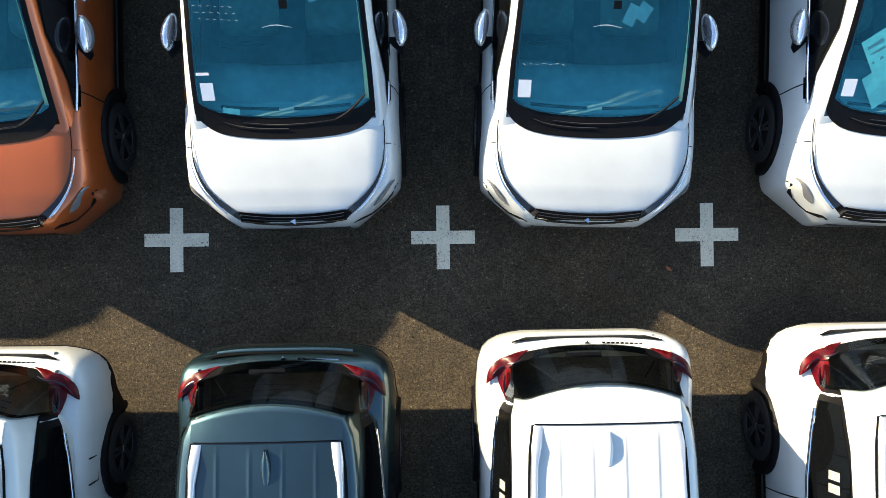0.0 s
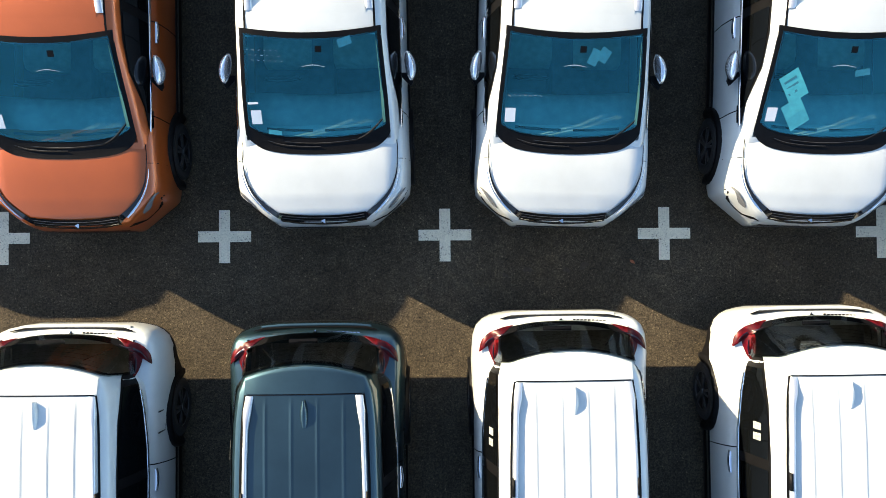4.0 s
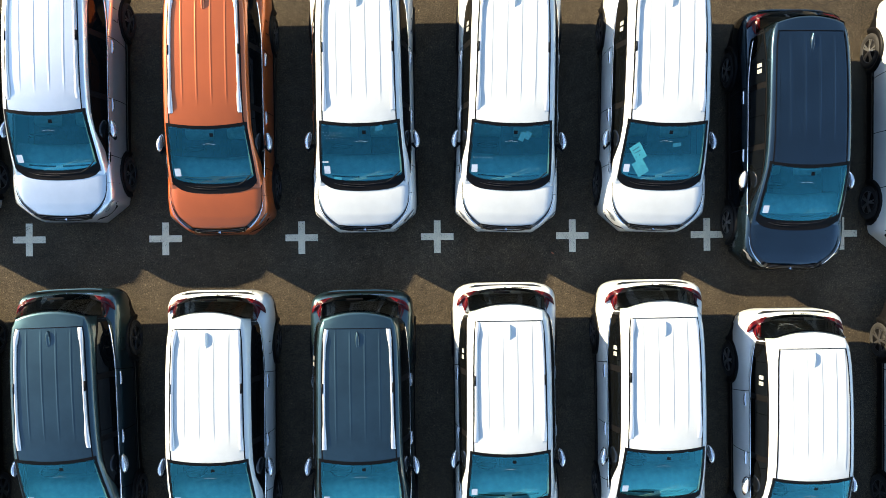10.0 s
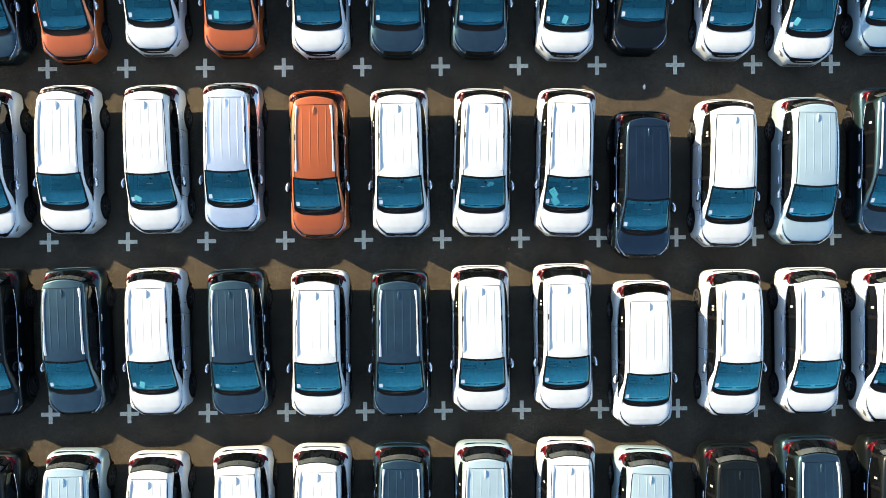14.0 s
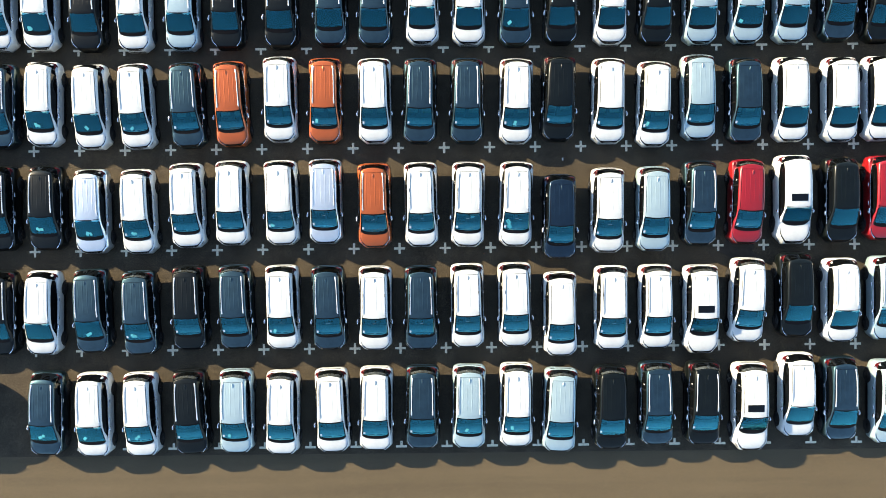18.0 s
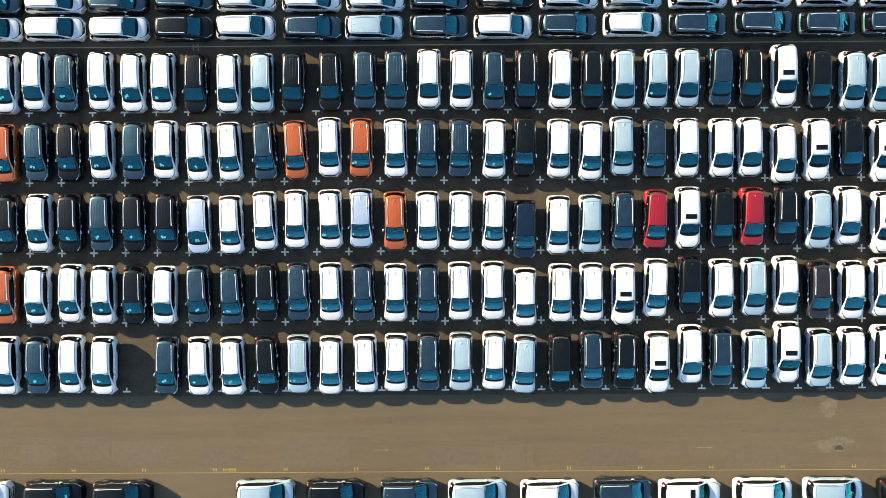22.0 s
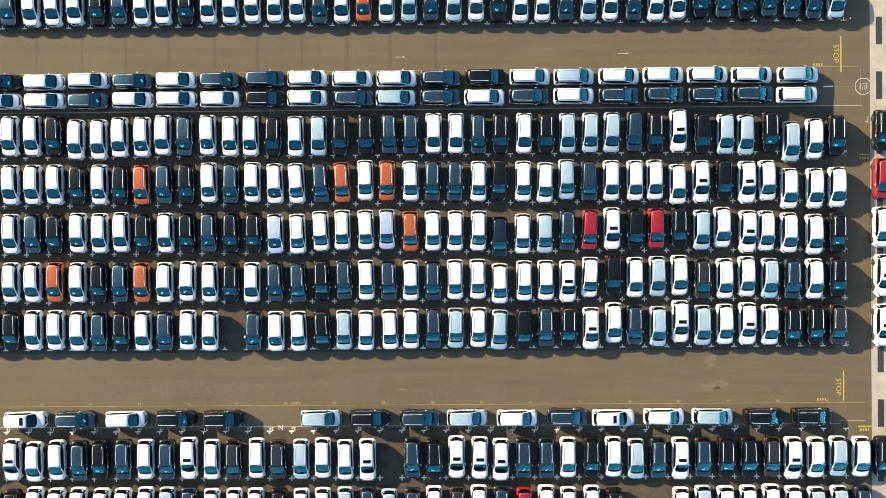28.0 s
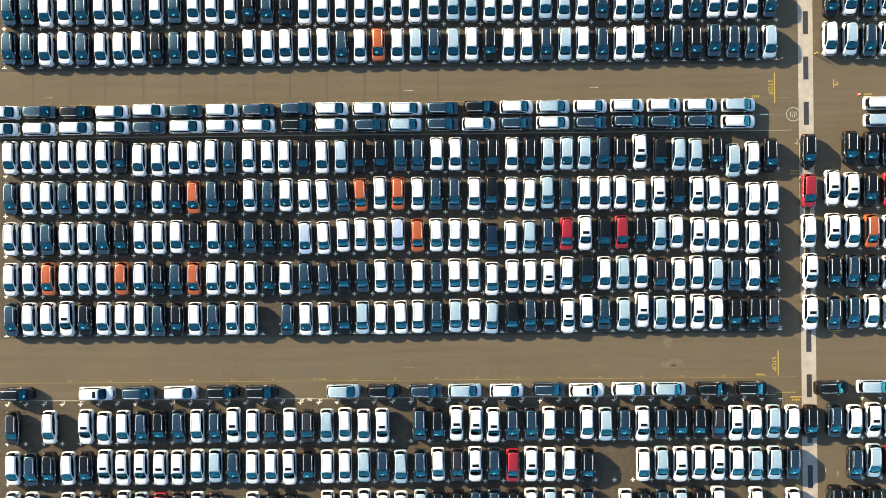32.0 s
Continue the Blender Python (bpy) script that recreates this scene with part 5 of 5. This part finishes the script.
for x0, x1, y0, y1 in ((46.75, 46.85, 17.9, 18.6), (47.0, 47.08, 17.8, 18.25), (47.0, 47.4, 18.5, 18.58), (47.3, 47.38, 17.8, 18.4), (47.5, 47.6, 17.95, 18.6)):
    b2 = bmesh.new()
    b2.faces.new([b2.verts.new(p) for p in ((x0, y0, .010), (x1, y0, .010), (x1, y1, .010), (x0, y1, .010))])
    obj("writing_bar", b2, DULL, round_mark, smooth=False)


def blot(name, x, y, rx, ry, material, label, z, seed):
    """An uneven patch on the ground."""
    r = random.Random(seed)
    b2 = bmesh.new()
    n = 26
    ph = [r.uniform(0, 6.28) for _ in range(4)]
    pts = []
    for i in range(n):
        a = 2 * math.pi * i / n
        k = 1 + .22 * math.sin(2 * a + ph[0]) + .14 * math.sin(3 * a + ph[1]) + .1 * math.sin(5 * a + ph[2]) + .07 * math.sin(9 * a + ph[3])
        pts.append(b2.verts.new((x + rx * k * math.cos(a), y + ry * k * math.sin(a), z)))
    b2.faces.new(pts)
    return tagged(obj(name, b2, material, smooth=False), label, "ground", kind="structure")


PALE = worn(mat("pale_dust", (0.092, 0.074, 0.046), 0.95), (0.092, 0.074, 0.046), 2.5, 0.25)
FAINTSEAM = worn(mat("faint_joint", (0.073, 0.0575, 0.0345), 0.9), (0.073, 0.0575, 0.0345), 3.0, 0.10)
SEAM = worn(mat("sealed_joint", (0.056, 0.045, 0.028), 0.9), (0.056, 0.045, 0.028), 4.0, 0.2)
DARK = worn(mat("dark_tar", (0.030, 0.025, 0.018), 0.85), (0.030, 0.025, 0.018), 3.0, 0.3)
blot("dust_patch", 29.95, -12.4, .55, .9, PALE, "pale dusty patch on asphalt", .003, 1)
blot("dust_patch", 30.2, -15.3, 1.5, .55, PALE, "pale dusty patch on asphalt", .003, 2)
blot("pothole", 30.65, -15.57, .28, .24, DARK, "small dark pothole in asphalt", .005, 3)
blot("dust_patch", 29.4, -10.9, .35, .25, PALE, "pale dusty patch on asphalt", .003, 4)
blot("tar_patch", 16.2, -.30, 1.1, .75, DARK, "dark oil stain on asphalt", .003, 5)
blot("tar_patch", 42.5, -19.9, 1.2, .5, DARK, "dark oil stain on asphalt", .003, 6)
STAIN = worn(mat("damp_stain", (0.069, 0.054, 0.033), 0.9), (0.069, 0.054, 0.033), 2.0, 0.12)
for k, (x, y, rx, ry) in enumerate(((-8.0, -14.6, 2.2, .18), (3.5, -15.9, .25, .5), (6.2, -15.8, .2, .6), (12.5, -15.9, .3, .55), (18.6, -15.6, .3, .7), (26.0, -14.2, 2.6, .2), (-22.0, -15.7, .3, .6), (-33.0, -14.9, 1.8, .16), (37.0, -15.4, .4, .5), (9.0, 23.6, 1.8, .2), (-14.0, 22.9, .3, .9), (30.5, 23.4, .4, .8))):
    blot("damp_stain", x, y, rx, ry, STAIN, "faint damp stain on dusty asphalt", .0032, 40 + k)
for k in range(21):
    x = -56.1 + 5.02 * k + .12 * math.sin(k * 2.3)
    w = .15 if k < 12 else .07
    strip("pavement_seam", x - w, x + w, 20.75, 24.9, SEAM if k < 12 else FAINTSEAM, "dark sealed joint in asphalt", .003)
for k, (x0, x1, y0, y1) in enumerate(((-40.0, -35.2, -16.4, -14.9), (-33.4, -30.6, -16.5, -14.7), (-29.6, -26.4, -16.3, -14.5), (-26.2, -21.4, -16.6, -14.8), (-19.5, -16.0, -16.7, -15.5), (-13.0, -7.6, -16.9, -14.6), (-2.2, 2.6, -16.8, -15.4), (3.8, 6.8, -16.9, -15.2), (10.4, 15.0, -16.9, -15.6), (22.0, 27.5, -16.8, -15.3))):
    strip("asphalt_patch", x0, x1, y0, y1, FAINTSEAM if k % 2 else STAIN, "slightly darker asphalt repair patch", .0026 + .00004 * k)
CHALKY = worn(mat("pale_scuff", (0.049, 0.038, 0.026), 0.9), (0.049, 0.038, 0.026), 30.0, 0.45)
for k, (x, y, r0) in enumerate(((0.94, -0.40, .045), (1.38, -0.41, .035), (1.58, -0.36, .05), (0.68, -0.46, .03), (3.9, -.35, .04), (-1.9, -.2, .03))):
    blot("scuff", x, y, r0, r0 * .8, CHALKY, "small pale scuff on asphalt", .0012, 60 + k)

# hairline cracks
HAIRLINE = mat("hairline_crack", (0.020, 0.016, 0.011), 0.95)
for path in (((6.60, 4.63), (6.95, 4.36), (7.19, 4.21), (7.45, 4.07), (7.80, 3.93), (8.30, 3.72)), ((7.19, 4.21), (7.32, 4.30), (7.60, 4.36)), ((-12.1, 4.70), (-11.7, 4.42), (-11.2, 4.31), (-10.6, 4.05))):
    b2 = bmesh.new()
    ribbon(b2, [(x + .015 * math.sin(i * 2.1), y + .015 * math.cos(i * 1.7)) for i, (x, y) in enumerate(curve_path(path, 22))], [(0, .006), (.3, .016), (.7, .012), (1, .003)], lambda x, y: 0.0, .003)
    tagged(obj("crack", b2, HAIRLINE, smooth=False), "fine dark crack running across asphalt", "crack", kind="structure")

# ---- loose things ----
WHITEBAG = mat("white_plastic", (0.75, 0.76, 0.76), 0.5)
YELLOWPLASTIC = mat("yellow_plastic", (0.45, 0.27, 0.02), 0.5)
LEAF = mat("dry_leaf", (0.22, 0.075, 0.03), 0.8)
CONE = mat("orange_plastic", (0.55, 0.06, 0.02), 0.5)
b2 = bmesh.new()
for v in bmesh.ops.create_icosphere(b2, subdivisions=2, radius=.055)["verts"]:
    v.co = Vector((v.co.x * .8, v.co.y * 1.3, v.co.z)) * (1 + .5 * noise.noise(v.co * 27)) + Vector((6.5, 4.80, .045))
tagged(obj("litter", b2, WHITEBAG), "crumpled white scrap lying on asphalt", "litter")
for x, y, turn in ((45.3, 25.7, 20), (56.0, 20.8, 200)):
    root = new("traffic_cone")
    b2 = bmesh.new()
    box(b2, -.18, .18, -.18, .18, 0, .03)
    obj("base", b2, CONE, root, smooth=False)
    b2 = bmesh.new()
    bmesh.ops.create_cone(b2, cap_ends=True, segments=16, radius1=.13, radius2=.03, depth=.6, matrix=Matrix.Translation((0, 0, .33)))
    obj("cone", b2, CONE, root)
    b2 = bmesh.new()
    bmesh.ops.create_cone(b2, cap_ends=False, segments=16, radius1=.098, radius2=.068, depth=.16, matrix=Matrix.Translation((0, 0, .38)))
    obj("band", b2, WHITEBAG, root, "white reflective band")
    root.matrix_basis = pose(x, y, .18, 0, 90, turn) if turn == 20 else pose(x, y, 0)
    tagged(root, "orange traffic cone with a white band on asphalt", "traffic cone", "traffic cones")
# yellow bollard beside the drain
root = new("bollard")
b2 = bmesh.new()
bmesh.ops.create_cone(b2, cap_ends=True, segments=16, radius1=.14, radius2=.12, depth=.04, matrix=Matrix.Translation((0, 0, .02)))
obj("base_plate", b2, BLACK, root)
b2 = bmesh.new()
bmesh.ops.create_cone(b2, cap_ends=True, segments=16, radius1=.075, radius2=.07, depth=.96, matrix=Matrix.Translation((0, 0, .52)))
obj("post", b2, YELLOWPLASTIC, root)
for z in (.6, .8):
    b2 = bmesh.new()
    bmesh.ops.create_cone(b2, cap_ends=False, segments=16, radius1=.078, radius2=.077, depth=.08, matrix=Matrix.Translation((0, 0, z)))
    obj("band", b2, BLACK, root)
root.matrix_basis = pose(50.12, 26.36, .002)
tagged(root, "yellow bollard with black bands beside the drain strip", "bollard")
# dry leaf
b2 = bmesh.new()
rows = [[(.035 * k, w * m, .012 + .008 * abs(m) + .006 * math.sin(k * 2)) for m in (-1, 0, 1)] for k, w in ((-1, .002), (-.5, .014), (0, .018), (.5, .012), (1, .002))]
grid(b2, rows)
leaf = obj("leaf", b2, LEAF)
leaf.matrix_basis = pose(2.13, -0.32, 0, 0, 0, -40)
tagged(leaf, "small dry brown leaf lying on asphalt", "leaf")
